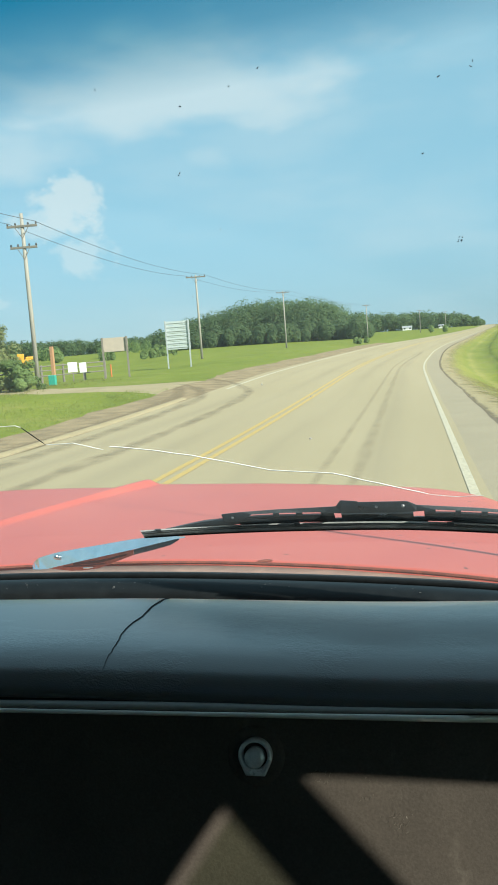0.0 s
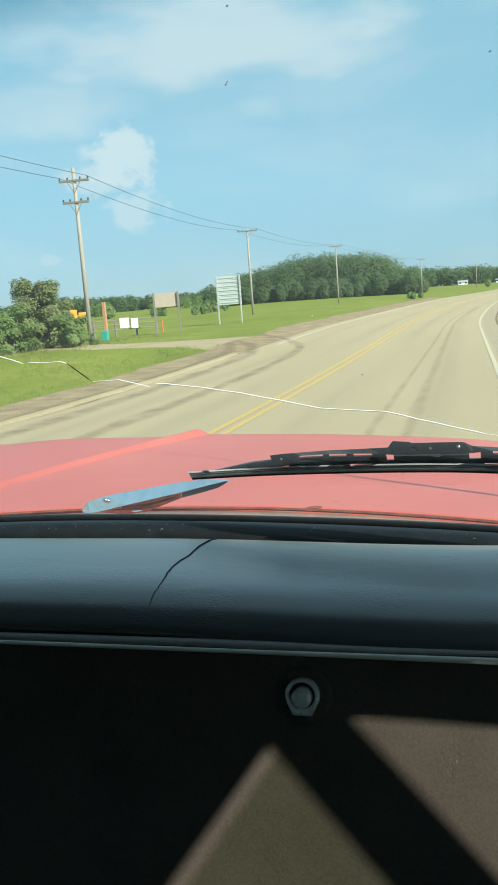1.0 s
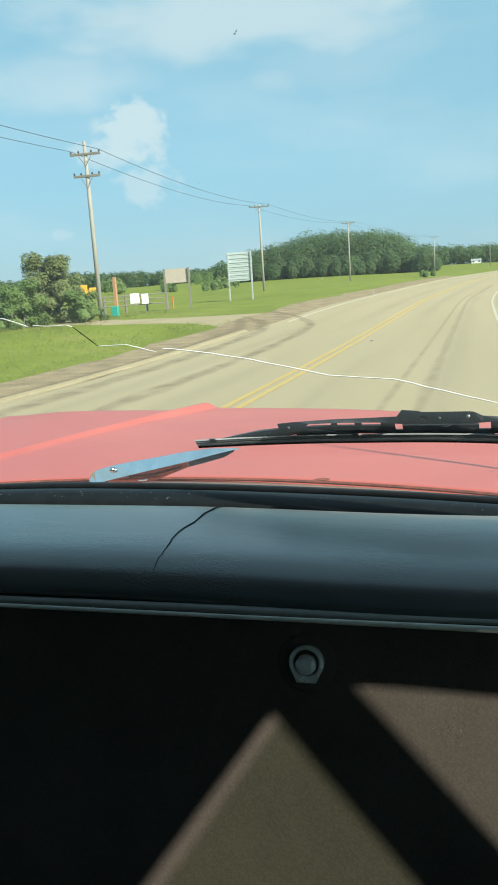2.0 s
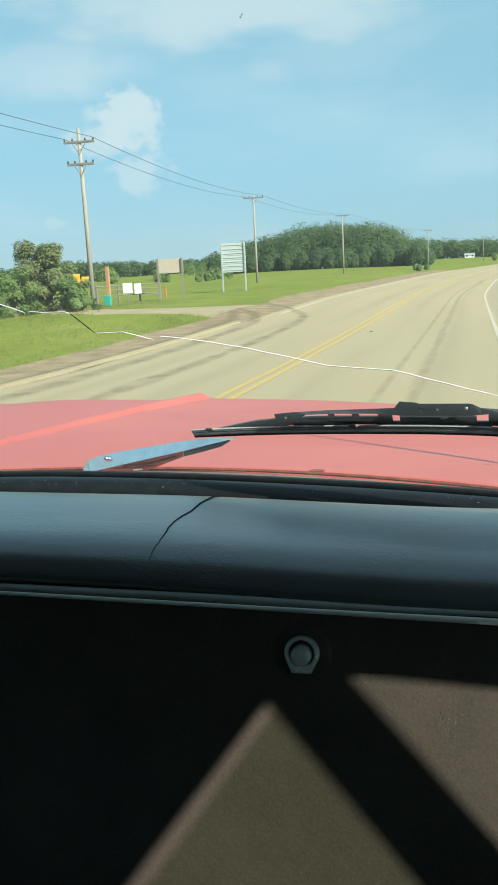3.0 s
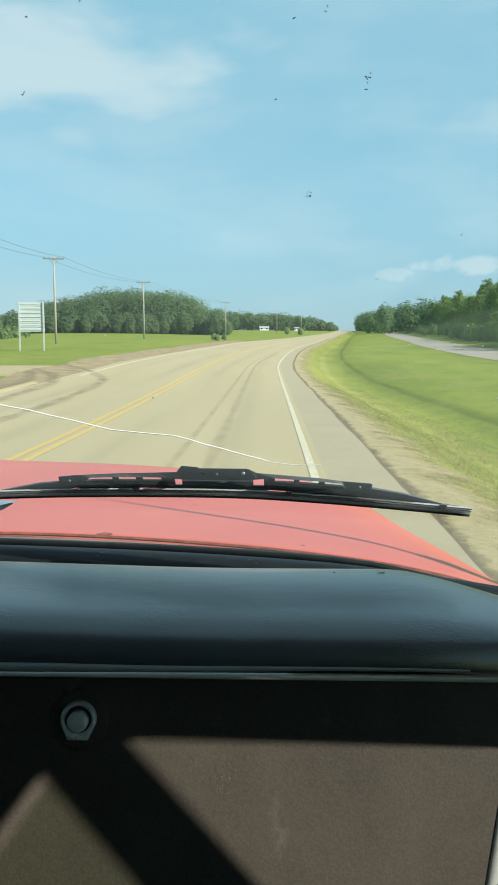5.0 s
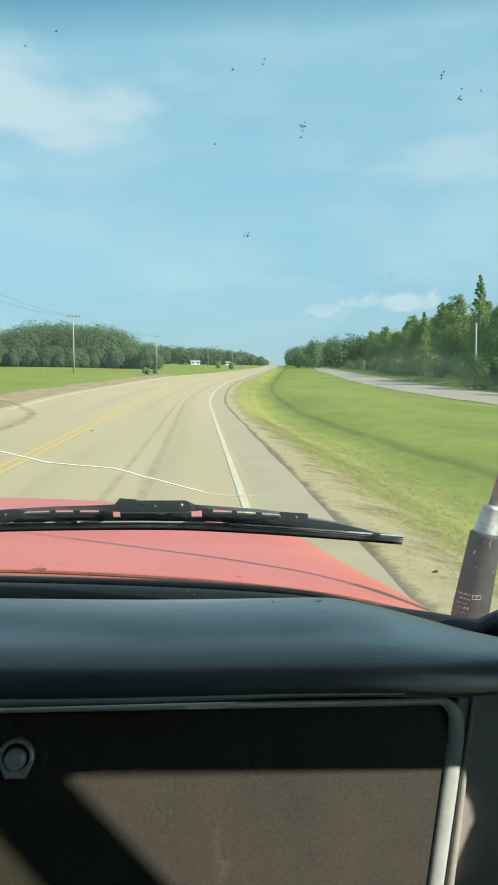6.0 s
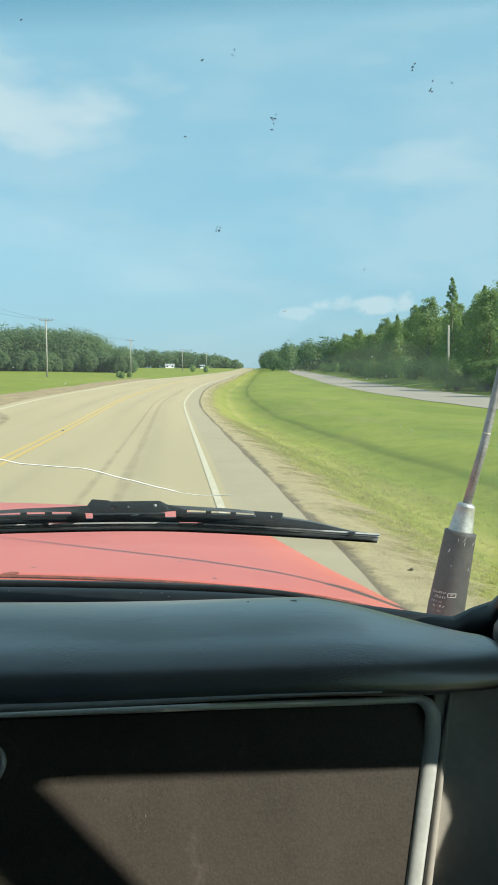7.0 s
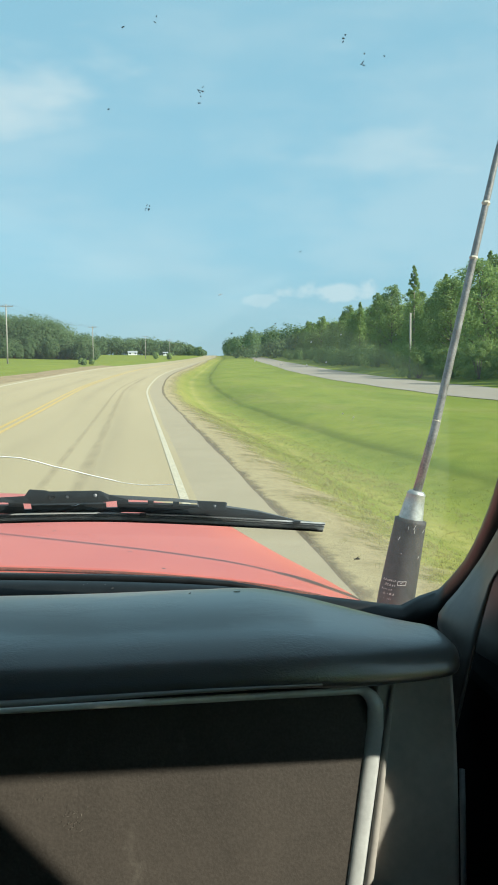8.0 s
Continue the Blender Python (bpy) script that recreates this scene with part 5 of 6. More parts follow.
# the long crack across the glass; pale colour paints the glint where it catches the sky
CRACK_START = ((-0.462, 1.547), (-0.4505, 1.5447), (-0.4405, 1.5405), (-0.431, 1.5354))
CRACK_LINE = ((-0.4258, 1.5364), (-0.4134, 1.5351), (-0.3912, 1.535), (-0.386, 1.5329), (-0.3725, 1.512), (-0.359, 1.512), (-0.343, 1.513), (-0.315, 1.503))
CRACK_ON = ((-0.307, 1.506), (-0.295, 1.505), (-0.225, 1.492), (-0.148, 1.471), (-0.086, 1.465), (-0.026, 1.447), (0.008, 1.437), (0.035, 1.434), (0.058, 1.4355))
for pts, mat, r in ((CRACK_START, FLAW, 0.0004), (CRACK_LINE[:4], FLAW, 0.0004), (CRACK_LINE[3:5], CRACK, 0.0006), (CRACK_LINE[4:], FLAW, 0.00042), (CRACK_ON[:7], FLAW, 0.00055), (CRACK_ON[6:], FLAW, 0.00035)):
    fine = []
    for (xa, za), (xb, zb) in zip(pts, pts[1:]):
        for q in lines(0, 1, 5)[:-1]:
            x, z = xa + q * (xb - xa), za + q * (zb - za) + 0.0012 * noise.noise((40 * (xa + q * (xb - xa)), 2.0, 0.5))
            fine.append((x, screen_y(x, z) - 0.0025, z))
    fine.append((pts[-1][0], screen_y(*pts[-1]) - 0.0025, pts[-1][1]))
    part("glass_crack", tube(fine, [r * 0.6] + [r] * (len(fine) - 2) + [r * 0.4], 5), mat, screen, "bright crack in the glass")

# insects and grit stuck to the glass
SMEARS = ((-0.133, 1.741, 3), (-0.147, 1.71, 3), (-0.13, 1.676, 2), (-0.163, 1.68, 2), (0.01, 1.701, 2), (0.032, 1.654, 3), (-0.1, 1.746, 2), (-0.183, 1.755, 2), (-0.081, 1.751, 2),
          (-0.167, 1.635, 2), (-0.207, 1.637, 2), (0.064, 1.707, 6), (0.034, 1.652, 4), (0.139, 1.726, 5), (0.152, 1.716, 4), (0.163, 1.719, 2), (0.137, 1.628, 2), (0.02, 1.734, 2),
          (0.038, 1.735, 3), (0.084, 1.601, 2), (0.207, 1.502, 2), (0.156, 1.579, 3))
SPECKS = ((0.1779, 1.5723), (0.1573, 1.5671), (0.1378, 1.5504), (0.1578, 1.5496), (0.1722, 1.5518), (0.106, 1.5647), (0.128, 1.5806), (0.214, 1.5971), (0.1964, 1.5085), (0.2061, 1.5053), (0.1172, 1.5531), (0.0966, 1.5741), (0.2175, 1.5718), (-0.0916, 1.547), (-0.1325, 1.561))
for x, z in SPECKS:
    part("grit_speck", tube([(x, screen_y(x, z) - 0.0015, z), (x + 0.0009, screen_y(x, z) - 0.0015, z + 0.0007)], [0.0003, 0.00055], 5), FLAW, screen, "pale speck stuck to the glass")
for x, z in ((-0.1008, 1.5046),):
    part("insect_smear", tube([(x - 0.0012, screen_y(x, z) + 0.001, z), (x, screen_y(x, z) + 0.001, z + 0.0003), (x + 0.0014, screen_y(x, z) + 0.001, z)], [0.0004, 0.0009, 0.0004], 6), BUG, screen, "insect stuck to the glass")
moth = bmesh.new()                                 # a dark moth dried on low at the side
for points, radii in ((((-0.0034, 0.0006), (0.0, 0.0), (0.0036, -0.0004)), (0.0006, 0.0013, 0.0005)), (((-0.0010, 0.0004), (0.0008, 0.0028), (0.0018, 0.0034)), (0.0009, 0.0010, 0.0004)),
                      (((0.0006, 0.0), (0.0024, 0.0012), (0.0040, 0.0012)), (0.0008, 0.0008, 0.0003)), (((-0.0012, 0.0), (-0.0030, -0.0016)), (0.0004, 0.0002))):
    add_tube(moth, [(0.257 + a, screen_y(0.257, 1.3404) + 0.001 - 1.1 * b, 1.3404 + b) for a, b in points], list(radii), 6, 0.6)
part("moth", moth, MOTH, screen, "dark brown dried moth stuck to the glass")
sm = random.Random(9)
for x, z, size in SMEARS:
    bm = bmesh.new()
    for _ in range(1 if size < 3 else size):
        a, b = x + sm.gauss(0, 0.00016 * size), z + sm.gauss(0, 0.0003 * size)
        r = sm.uniform(0.00022, 0.00045) * (1.0 if size < 6 else 1.15)
        add_tube(bm, [(a, screen_y(a, b) + 0.001, b), (a + sm.gauss(0, 0.001), screen_y(a, b) + 0.002, b + sm.uniform(0.0004, 0.0014))], [r, r * 0.5], 5)
    part("insect_smear", bm, BUG, screen, "insect stuck to the glass")

# ---- wiper: silver arm, black sprung frame and rubber blade lying on the glass ----
SEAT_EYE = Vector((0.0, 0.0, 1.555))


def on_screen(x, z, off):
    """A place off metres in front of the glass (outside)."""
    p = Vector((x, screen_y(x, z), z))
    return p + (p - SEAT_EYE).normalized() * off


def on_arm(x, z, off):
    """A place off metres behind the wiper arm's own upright plane."""
    p = Vector((x, 1.146 - 0.7055 * (x + 0.592), z))
    return p + (p - SEAT_EYE).normalized() * off


def web(name, stations, mat, parent, near=0.009, far=0.019, place=on_screen, label="", lean=0.0, smooth=False):
    """A pressed metal web along stations of x, top and bottom; lean sets its top edge back."""
    bm = bmesh.new()
    ring = []
    for x, top, low in stations:
        m = (top + low) / 2
        ring.append([bm.verts.new(place(x, z, o + lean * w)) for z, o, w in ((low, near, 0), (low, far, 0), (top, far, 1), (m + 0.35 * (top - low), near + 0.0002, 0.8), (m, near - 0.0004, 0.5))] if not lean else
                    [bm.verts.new(place(x, z, o + lean * w)) for z, o, w in ((low, near, 0), (low, far, 0), (top, far, 1), (top, near, 1))])
    n = len(ring[0])
    for a, b in zip(ring, ring[1:]):
        for k in range(n):
            bm.faces.new((a[k], a[(k + 1) % n], b[(k + 1) % n], b[k]))
    bm.faces.new(ring[0])
    bm.faces.new(ring[-1][::-1])
    return part(name, bm, mat, parent, label, smooth)


wiper = web("wiper_arm", ((-0.626, 1.274, 1.268), (-0.620, 1.2805, 1.2685), (-0.6076, 1.2890, 1.2705), (-0.585, 1.2972, 1.2755), (-0.5501, 1.3082, 1.2868), (-0.50, 1.3217, 1.3026), (-0.4588, 1.3324, 1.3153), (-0.389, 1.3510, 1.3372), (-0.339, 1.3624, 1.3535), (-0.305, 1.3672, 1.3642), (-0.2916, 1.3688, 1.3676)),
            STEEL, truck, -0.003, 0.0, on_arm, "bare steel wiper arm", 0.016)
# the red of this under side is the hood's reflection, put into its colour
web("arm_channel", ((-0.574, 1.2815, 1.2775), (-0.5274, 1.2942, 1.2826), (-0.4951, 1.3045, 1.2892), (-0.4628, 1.3145, 1.2978), (-0.387, 1.3376, 1.3300)), HOOD_SHEEN, wiper, 0.001, 0.004, on_arm, "reddish reflecting under side of the arm")
web("arm_end", ((-0.3865, 1.3376, 1.3302), (-0.35, 1.3500, 1.3425), (-0.3174, 1.3612, 1.3542), (-0.3017, 1.3655, 1.3634)), BLACK_METAL, wiper, 0.001, 0.004, on_arm)
# thin webs added to draw dark streaks and one glint in the channel's reflection
web("spring", ((-0.52, 1.2962, 1.2925), (-0.46, 1.3105, 1.3065), (-0.40, 1.3300, 1.3275)), RUST, wiper, -0.002, 0.0, on_arm)
web("spring", ((-0.545, 1.2868, 1.2852), (-0.50, 1.2962, 1.2942), (-0.45, 1.3078, 1.3062)), RUST, wiper, -0.0022, 0.0, on_arm)
web("spring_hook", ((-0.497, 1.2935, 1.2915), (-0.486, 1.2962, 1.2932), (-0.474, 1.2985, 1.2972)), STEEL, wiper, -0.003, -0.0005, on_arm, "bright steel hook of the spring")
part("rivet", tube([on_arm(-0.56, 1.2988, 0.006), on_arm(-0.56, 1.2990, 0.001), on_arm(-0.56, 1.2990, -0.001)], [0.0046, 0.0043, 0.0026], 12), STEEL, wiper, smooth=True)

BLADE_TOP = curve_of(((-0.331, 1.3893), (-0.25, 1.3935), (-0.154, 1.3968), (-0.02, 1.3995), (0.06, 1.3972), (0.112, 1.3948), (0.212, 1.3898)))
BX = lines(-0.3305, 0.2122, 44)


def strip_of(d0, d1):
    """Stations of a strip that runs along the blade between two depths below its top."""
    return [(x, BLADE_TOP(x) - d0, BLADE_TOP(x) - d1) for x in BX]


blade = web("blade_rubber", strip_of(0.0002, 0.0112), BLADE_DARK, truck, 0.006, 0.012, label="grey-black rubber wiper blade")
web("backing_strip", strip_of(-0.0003, 0.0017), BLADE_RUBBER, blade, 0.0035, 0.0065, label="thin steel backing strip", lean=0.003)
web("rubber_rib", strip_of(0.0030, 0.0044), BLADE_RUBBER, blade, 0.0035, 0.0066, lean=0.0025)
web("rubber_rib", strip_of(0.0058, 0.0094), BLADE_RUBBER, blade, 0.0020, 0.0066, lean=0.0035)
web("rubber_lip", strip_of(0.0104, 0.0124), RUBBER, blade, 0.0025, 0.0075, label="black wiping lip")
for x in (-0.3075, -0.1385, 0.0275, 0.184):
    z = BLADE_TOP(x)
    web("claw", ((x - 0.0035, z + 0.0012, z - 0.0042), (x + 0.0035, z + 0.0012, z - 0.0042)), BLACK_METAL, blade, 0.003, 0.011)

frame_bar = web("wiper_bridge", ((-0.2225, 1.4108, 1.4006), (-0.2205, 1.4118, 1.4003), (-0.205, 1.4136, 1.4003), (-0.196, 1.4143, 1.4050), (-0.187, 1.4150, 1.4105), (-0.158, 1.4172, 1.4122), (-0.113, 1.4193, 1.4128), (-0.0905, 1.4207, 1.4112),
                                 (-0.0848, 1.4283, 1.4110), (-0.0836, 1.4288, 1.4110), (-0.0676, 1.4275, 1.4112), (-0.0655, 1.4262, 1.4112), (-0.018, 1.4272, 1.4124), (-0.0143, 1.4268, 1.4126), (-0.006, 1.4222, 1.4137), (0.0128, 1.4210, 1.4160),
                                 (0.0583, 1.4183, 1.4140), (0.0812, 1.4157, 1.4122), (0.0850, 1.4154, 1.4060), (0.0885, 1.4152, 1.4040), (0.109, 1.4142, 1.4034), (0.1110, 1.4130, 1.4040)), BLACK_METAL, truck, 0.006, 0.012, lean=0.006, label="black steel wiper bridge with slots")
web("inner_channel", ((-0.205, 1.4070, 1.3955), (-0.182, 1.4092, 1.3955), (-0.160, 1.4100, 1.3960), (-0.138, 1.4103, 1.3962), (-0.1365, 1.4103, 1.3984), (-0.112, 1.4107, 1.3984), (-0.110, 1.4107, 1.3965), (-0.0937, 1.4110, 1.3970)), INNER_BLACK, frame_bar, 0.013, 0.019)
web("inner_channel", ((-0.0937, 1.4046, 1.3970), (-0.0861, 1.4048, 1.3970)), INNER_BLACK, frame_bar, 0.0135, 0.0195)
web("inner_channel", ((-0.0862, 1.4112, 1.3970), (-0.05, 1.4120, 1.3975), (-0.0098, 1.4128, 1.3975)), INNER_BLACK, frame_bar, 0.0132, 0.0192)
web("inner_channel", ((-0.0099, 1.4068, 1.3975), (0.0015, 1.4070, 1.3975)), INNER_BLACK, frame_bar, 0.0136, 0.0196)
web("inner_channel", ((0.0014, 1.4140, 1.3975), (0.0045, 1.4130, 1.3975), (0.0050, 1.4135, 1.4004), (0.0285, 1.4132, 1.3998), (0.0290, 1.4132, 1.3962), (0.0575, 1.4121, 1.3955), (0.0815, 1.4106, 1.3950), (0.10, 1.4060, 1.3945)), INNER_BLACK, frame_bar, 0.013, 0.019)
for x0, x1, z in ((-0.1623, -0.1552, 1.4105), (-0.1363, -0.1287, 1.4112), (-0.1085, -0.0937, 1.4112), (0.0012, 0.0128, 1.4142), (0.0323, 0.0380, 1.4132), (0.0575, 0.0636, 1.4120)):
    web("bridge_rib", ((x0, z + 0.004, z - 0.004), (x1, z + 0.004, z - 0.004)), BLACK_METAL, frame_bar, 0.0125, 0.0165)
for st in (((-0.300, 1.3908, 1.3885), (-0.27, 1.3980, 1.3905), (-0.243, 1.4038, 1.3925), (-0.223, 1.4058, 1.3935), (-0.195, 1.4058, 1.3985), (-0.165, 1.4022, 1.3985), (-0.1396, 1.3984, 1.3966)),
           ((0.030, 1.3990, 1.3972), (0.060, 1.4035, 1.3990), (0.0865, 1.4085, 1.3965), (0.1114, 1.4096, 1.3945), (0.1421, 1.4045, 1.3925), (0.1822, 1.3932, 1.3908), (0.200, 1.3910, 1.3895))):
    web("end_lever", st, BLACK_METAL, frame_bar, 0.010, 0.015)
for x, z in ((-0.2111, 1.4062), (0.099, 1.4086), (-0.048, 1.4195), (-0.020, 1.4212)):
    part("pivot_pin", tube([on_screen(x, z, 0.010), on_screen(x, z, 0.0072), on_screen(x, z, 0.0066)], [0.0020, 0.0020, 0.0010], 10), BLACK_METAL if z < 1.421 else STEEL_DULL, frame_bar, smooth=True)
part("pivot_hole", tube([on_screen(-0.0633, 1.4198, 0.010), on_screen(-0.0633, 1.4198, 0.0086)], 0.0034, 12), CRACK, frame_bar)
part("spring_clip", tube([on_screen(x, z, 0.0072) for x, z in ((-0.0455, 1.4085), (-0.040, 1.4092), (-0.0365, 1.4112), (-0.0365, 1.4135))], [0.0005, 0.0009, 0.0010, 0.0006], 6), STEEL, frame_bar, "small bright spring clip")

# ---- aerial on the cowl: black base sleeve, cast collar, steel rod ----
def along(z):
    """The aerial's axis at a height."""
    pts = ((1.12, 0.372), (1.222, 0.388), (1.34, 0.409), (1.372, 0.416), (1.46, 0.441), (1.852, 0.527), (2.4, 0.655))
    return Vector((float(np.interp(z, [p[0] for p in pts], [p[1] for p in pts])), 1.10, z))


aerial = part("aerial_base", tube([along(z) for z in (1.12, 1.222, 1.326, 1.331, 1.3325)], [0.0262, 0.0262, 0.0224, 0.0226, 0.019], 20), AERIAL, truck, "scuffed black aerial base with pale print", True)
part("collar", tube([along(z) for z in (1.3285, 1.3320, 1.335, 1.352, 1.366, 1.3675, 1.372)], [0.0176, 0.0178, 0.0172, 0.0150, 0.0130, 0.0138, 0.0100], 18), ALU, aerial, "cast metal collar", True)
part("rod", tube([along(z) for z in (1.365, 1.46, 1.65, 1.84, 1.90, 2.4)], [0.0064, 0.0060, 0.0053, 0.0043, 0.0026, 0.0012], 10), ROD, aerial, "dull steel aerial rod", True)
for z in (1.472, 1.70, 1.775):
    part("rod_knot", tube([along(z - 0.004), along(z), along(z + 0.004)], [0.0045, 0.0066, 0.0042], 8), TAPE, aerial, "grubby tape on the rod")
tx = random.Random(4)


def on_sleeve(a, z):
    return along(z) + Vector((0.0259 * math.cos(a), 0.0259 * math.sin(a), 0.0))


def stroke(a0, z0, a1, z1, r=0.00045):
    return tube([on_sleeve(a0 + (a1 - a0) * q, z0 + (z1 - z0) * q) for q in (0, 0.5, 1)], r, 4)


for line in range(5):
    z, a = 1.2205 + 0.0066 * line, -2.95 + 0.05 * (line % 2)
    while a < -2.1 - 0.12 * (line in (0, 2)):
        w = tx.uniform(0.03, 0.07)
        h = tx.uniform(0.0012, 0.0036)
        if tx.random() < 0.8:
            part("print_bar", stroke(a, z, a + tx.uniform(0, w), z + h), PALE_TEXT, aerial)
        if tx.random() < 0.5:
            part("print_bar", stroke(a, z + h * tx.random(), a + w, z + h * tx.random()), PALE_TEXT, aerial)
        a += w + tx.uniform(0.02, 0.09)
for a0, z0, a1, z1 in ((-2.0, 1.2475, -1.55, 1.2475), (-2.0, 1.2425, -1.55, 1.2425), (-2.0, 1.2425, -2.0, 1.2475), (-1.55, 1.2425, -1.55, 1.2475), (-1.85, 1.2450, -1.70, 1.2465)):
    part("print_bar", stroke(a0, z0, a1, z1, 0.0004), PALE_TEXT, aerial)
for k in range(7):
    a, z = tx.uniform(-2.6, -1.0), tx.uniform(1.27, 1.325)
    part("scratch", stroke(a, z, a + tx.uniform(-0.05, 0.15), z + tx.uniform(0.001, 0.006), 0.00035), PALE_TEXT, aerial, "pale scratch")

# ---- dashboard ----
PROFILE = ((0.93, 1.262), (0.84, 1.300), (0.81, 1.3245), (0.797, 1.3335), (0.782, 1.3370), (0.75, 1.3395), (0.72, 1.3405), (0.69, 1.3406), (0.665, 1.3402), (0.648, 1.3394), (0.635, 1.3377), (0.6245, 1.3345), (0.6165, 1.3297), (0.6110, 1.3236), (0.6076, 1.3166), (0.6060, 1.3098), (0.6072, 1.3050), (0.6128, 1.3020), (0.622, 1.3002), (0.64, 1.2990), (0.67, 1.298), (0.90, 1.255))


def pad_place(x, k):
    """The roll of the pad; towards its end it is drawn in."""
    y, z = PROFILE[k]
    e = smooth01((x - 0.10) / 0.19)
    yc, zc = 0.668, 1.309
    t = 1 - 0.36 * max((x - 0.10) / 0.2, 0.0) ** 2.2 - 0.30 * max((x - 0.278) / 0.022, 0.0) ** 2.5
    y2 = yc + (y - yc) * (t if y < yc else 1 - 0.78 * smooth01((x - 0.13) / 0.17))
    z2 = zc + (z - zc) * t - 0.006 * e
    z2 -= 0.007 * smooth01((x + 0.35) / 0.35) + 0.005 * smooth01((x - 0.12) / 0.17)
    y2 += 0.010 * smooth01((x - 0.17) / 0.13)
    return (x, y2, z2)


px = lines(-1.22, 0.04, 26) + lines(0.05, 0.270, 26) + lines(0.275, 0.300, 12)
v, f = grid(px, range(len(PROFILE)), pad_place)
end = [j * len(px) + len(px) - 1 for j in range(len(PROFILE))]
f.append(tuple(end))
pad = mesh_object("dash_pad", v, f, PAD, truck, "padded black vinyl dash top with a split", True)


def pad_top(x, y):
    pts = sorted((p[1], p[2]) for p in (pad_place(x, k) for k in range(15)))
    return float(np.interp(y, [p[0] for p in pts], [p[1] for p in pts]))


SPLIT = ((-0.2735, 0.793), (-0.2770, 0.765), (-0.2767, 0.735), (-0.2760, 0.718), (-0.2785, 0.70), (-0.2797, 0.682), (-0.2790, 0.665), (-0.2763, 0.648), (-0.2767, 0.640), (-0.2755, 0.632), (-0.2772, 0.625), (-0.2762, 0.617), (-0.2775, 0.612))
fine = []
for (xa, ya), (xb, yb) in zip(SPLIT, SPLIT[1:]):
    for q in (0, 0.5):
        x, y = xa + q * (xb - xa), ya + q * (yb - ya)
        x += 0.0020 * noise.noise((y * 190, 0.3, 0.1))
        fine.append((x, y, pad_top(x, y) + 0.0004))
part("split", tube(fine, [0.0015 - 0.0013 * (i / (len(fine) - 1)) ** 0.6 for i in range(len(fine))], 6, 0.5), CRACK, pad, "dark split in the vinyl")
for x, w in ((0.113, 0.007), (0.07, 0.002), (0.20, 0.006)):
    y = 0.765
    part("nick", tube([(x, y, pad_top(x, y) + 0.0004), (x + w, y + 0.002, pad_top(x + w, y) + 0.0004)], [0.0002, 0.0004], 5), CRACK, pad)
part("pad_lip", tube([(x, 0.606, 1.2990 + 0.0012 * noise.noise((x * 6, 0, 0))) for x in lines(-1.2, 0.165, 30)], [0.0036] * 22 + lines(0.0036, 0.0008, 8), 8), LIP_GREY, truck, "thin grey lip under the pad", True)
part("dash_recess", box((-1.22, 0.672, 1.262), (0.22, 0.80, 1.298)), DARK, truck)


def face_y(z):
    """The sloping face that carries the glovebox."""
    return 0.680 + 0.264 * (z - 1.315)


def face_right(z):
    return 0.222 - 0.215 * (1.262 - z)


v, f = grid(lines(0, 1, 30), lines(0.80, 1.263, 14), lambda q, z: (-0.78 + q * (face_right(z) + 0.7845), face_y(z) + 0.0015, z), (0, 0.02, 0))
glovebox = mesh_object("glovebox_door", v, f, GLOVE, truck, "dark brown moulded glovebox door, dusty and scuffed")
mould = []
for x in lines(-0.79, 0.195, 24):                 # it stands out as far as the pad's nose and falls back towards its corner
    k = 0.906 + 0.094 * smooth01((x - 0.0) / 0.19)
    mould.append((x * k, 0.6625 * k, 1.555 - 0.2865 * k))
mould += [(0.2085 + 0.0165 * math.sin(a), face_y(1.252 + 0.0165 * math.cos(a)) - 0.004, 1.252 + 0.0165 * math.cos(a)) for a in lines(0.1, 1.45, 7)]
mould += [(face_right(z) + 0.0090, face_y(z) + 0.002, z) for z in lines(1.235, 0.80, 12)]
part("moulding", tube(mould, [0.0019] * 14 + lines(0.0019, 0.0034, 10) + [0.0038, 0.0044, 0.0052, 0.0060, 0.0066, 0.0071, 0.0074] + [0.0080] * 12, 10, 0.5, (0, -1, 0.26)), TRIM_LIGHT, truck, "smooth grey plastic glovebox surround", True)
END_EDGE = curve_of(((0.80, 0.252), (1.05, 0.278), (1.15, 0.2865), (1.24, 0.2915), (1.29, 0.292)))
v, f = grid(lines(0, 1, 24), lines(0.80, 1.285, 20), lambda q, z: (face_right(z) + 0.006 + q * (END_EDGE(z) - face_right(z) - 0.006), face_y(z) + 0.004 - 0.02 * q * q, z), (0, 0.02, 0))
mesh_object("dash_end_panel", v, f, END_PANEL, truck, "dull grey-brown plastic at the dash's end", True)
part("end_rib", tube([(face_right(z) + 0.0200, face_y(z) + 0.001, z) for z in lines(1.287, 0.82, 12)], lines(0.0015, 0.0042, 4) + [0.0045] * 8, 8), END_PANEL, truck, smooth=True)

part("panel_edge", tube([(END_EDGE(z) + 0.004, face_y(z) - 0.016, z) for z in lines(1.205, 0.82, 12)], 0.0026, 8), TRIM_GREY, truck, "thin grey edge of the dash end panel", True)

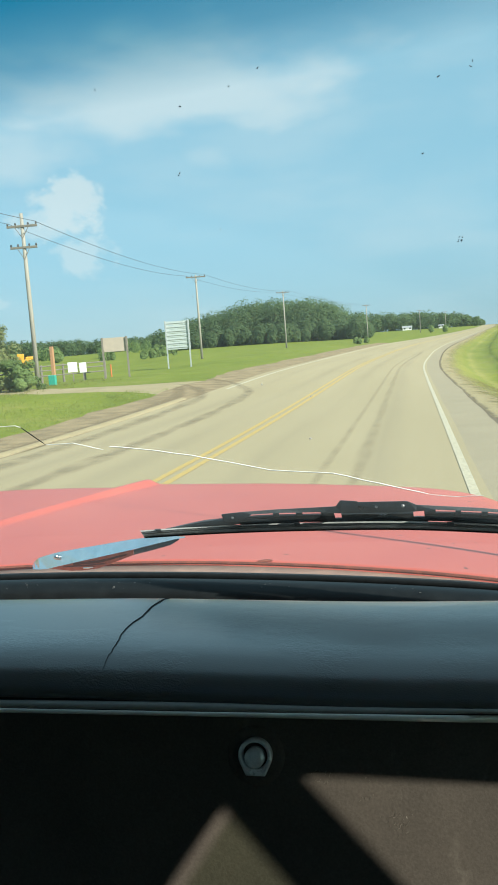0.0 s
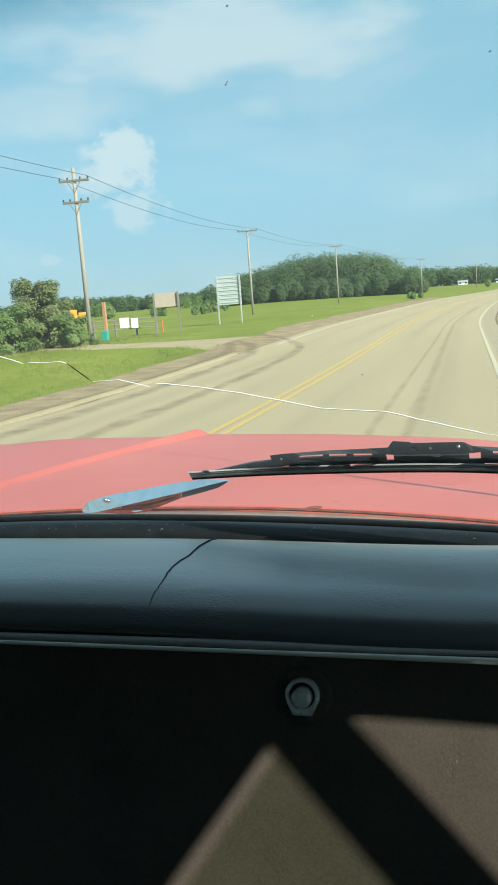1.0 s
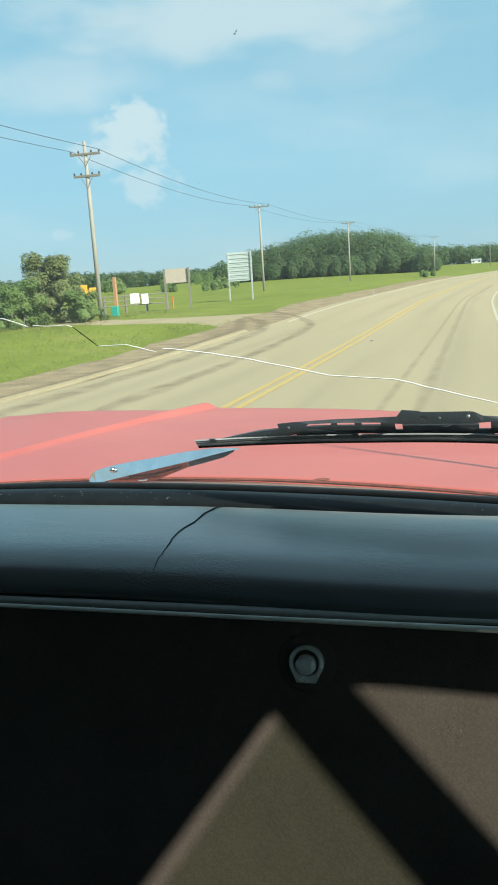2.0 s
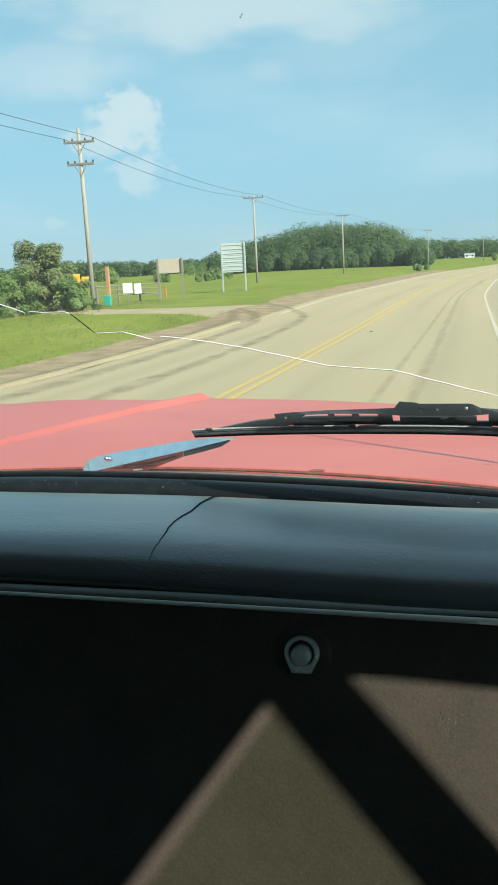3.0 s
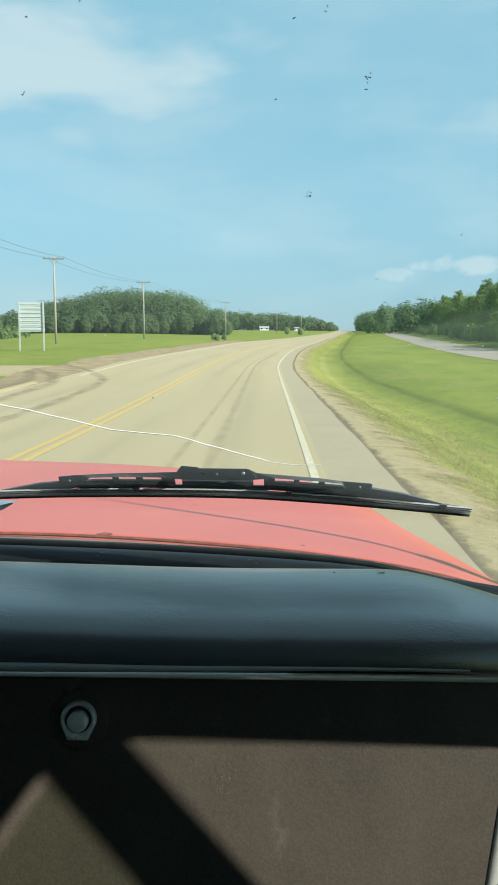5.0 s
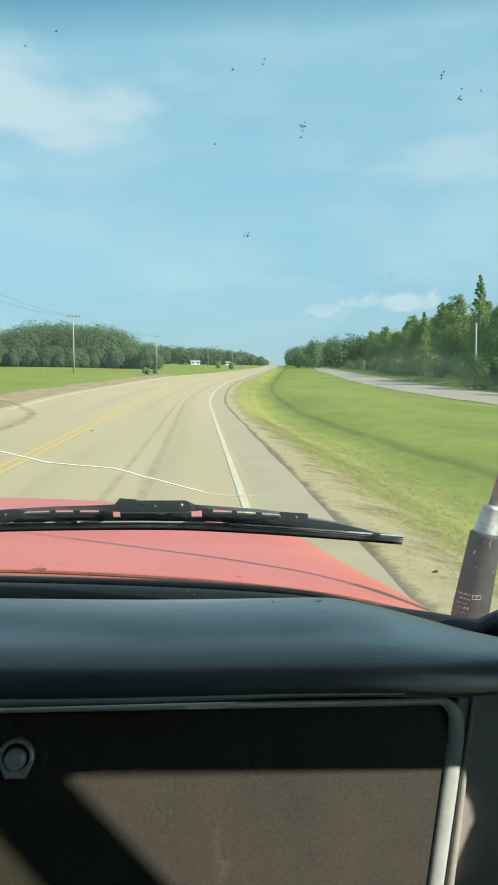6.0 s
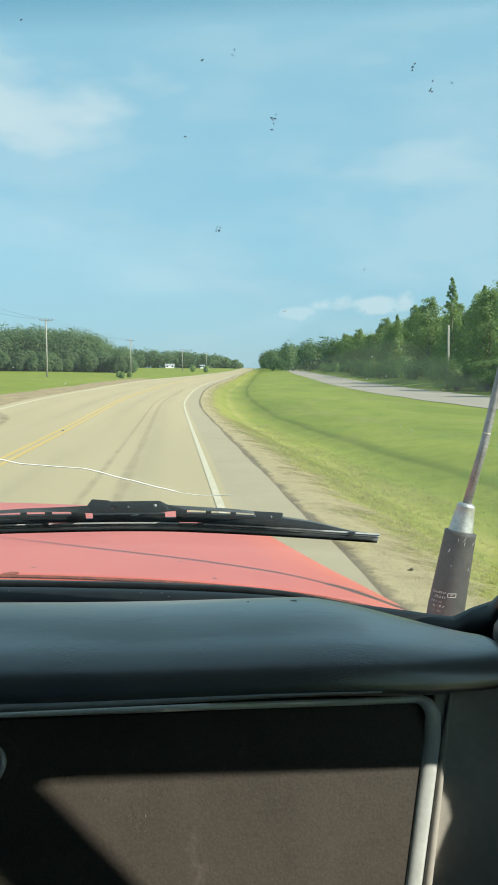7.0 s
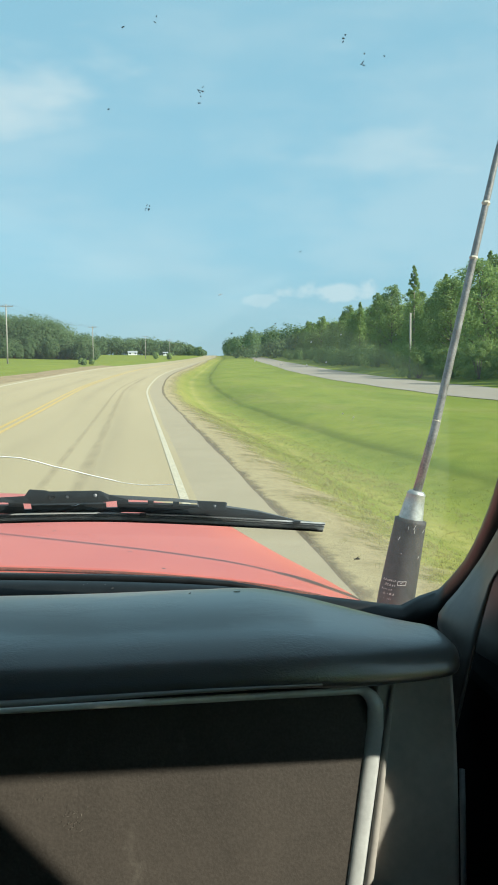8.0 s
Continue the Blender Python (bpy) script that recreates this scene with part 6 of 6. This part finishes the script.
FOOT_OUTER = curve_of(((1.204, 0.2968), (1.228, 0.3017), (1.251, 0.3066), (1.278, 0.3126), (1.32, 0.3218), (1.358, 0.3320), (1.43, 0.3490)))
FOOT_INNER = curve_of(((1.204, 0.3080), (1.25, 0.3120), (1.28, 0.3125), (1.305, 0.3060), (1.342, 0.3330), (1.366, 0.3470), (1.43, 0.3500)))
v, f = grid(lines(0, 1, 9), lines(1.204, 1.43, 22), lambda q, z: (FOOT_INNER(z) + q * (FOOT_OUTER(z) - FOOT_INNER(z)), 0.73 - 0.9 * max(z - 1.36, 0.0) - 0.06 * q - 0.006 * math.sin(math.pi * q), z), (0.006, 0.006, 0))
mesh_object("pillar_foot", v, f, PILLAR, truck, "dark grey trim running down from the pillar", True)

# push-button latch: ring with a tab below, and a domed button
kc, kn = Vector((-0.158, face_y(1.231), 1.231)), Vector((0, -0.967, 0.255))
ku = Vector((0, 0.255, 0.967))


def latch_at(a, b, off):
    return kc + Vector((1, 0, 0)) * a + ku * b + kn * off


def ring_shape(scale, off, tab):
    """The outline of the latch's bezel: a circle that runs out into a flat tab below."""
    out = []
    for k in range(28):
        t = math.tau * k / 28
        a, b = math.sin(t), math.cos(t)
        if tab and b < -0.55:
            b, a = -1.13, a * 0.60 / 0.835
        out.append(latch_at(a * scale, b * scale, off))
    return out


bm = bmesh.new()
loops = [[bm.verts.new(p) for p in ring_shape(s, o, n < 3)] for n, (s, o) in enumerate(((0.0155, -0.006), (0.0155, 0.004), (0.0146, 0.0062), (0.0120, 0.0062), (0.0113, 0.004), (0.0113, -0.004)))]
for a, b in zip(loops, loops[1:]):
    for k in range(28):
        bm.faces.new((a[k], a[(k + 1) % 28], b[(k + 1) % 28], b[k]))
recess = part("latch_recess", tube([latch_at(0, -0.001, -0.004), latch_at(0, -0.001, -0.0012), latch_at(0, -0.001, -0.0006)], [0.0275, 0.0262, 0.0215], 32), GLOVE, glovebox, "round dark recess round the latch", True)
latch = part("latch", bm, LATCH_METAL, glovebox, "worn grey metal push-button latch", True)
part("button", tube([latch_at(0, -0.0015, -0.006), latch_at(0, -0.0015, 0.0075), latch_at(0, -0.0015, 0.0095), latch_at(0, -0.0015, 0.0102)], [0.0092, 0.0090, 0.0080, 0.0045], 22), KNOB, latch, smooth=True)
sc = random.Random(12)
for k in range(76):
    cx, cz = (-0.035, 1.181) if k < 46 else ((-0.058, 1.205) if k < 60 else (-0.10, 1.215))
    a, b = cx + sc.gauss(0, 0.006), cz + sc.gauss(0, 0.006)
    t, n = sc.gauss(0.9, 0.25), sc.uniform(0.0006, 0.0028)
    part("scratch", tube([(a, face_y(b) + 0.0012, b), (a + n * math.cos(t), face_y(b + n * math.sin(t)) + 0.0012, b + n * math.sin(t))], [0.00027, 0.00012], 4, 0.4), SCUFF, glovebox, "pale scratch")
part("dash_lower", box((-1.22, 0.585, 0.62), (0.30, 0.66, 0.80), 0.02), DARK, truck)
part("dash_left", box((-1.22, 0.66, 0.80), (-0.79, 0.80, 1.262), 0.01), DARK, truck)
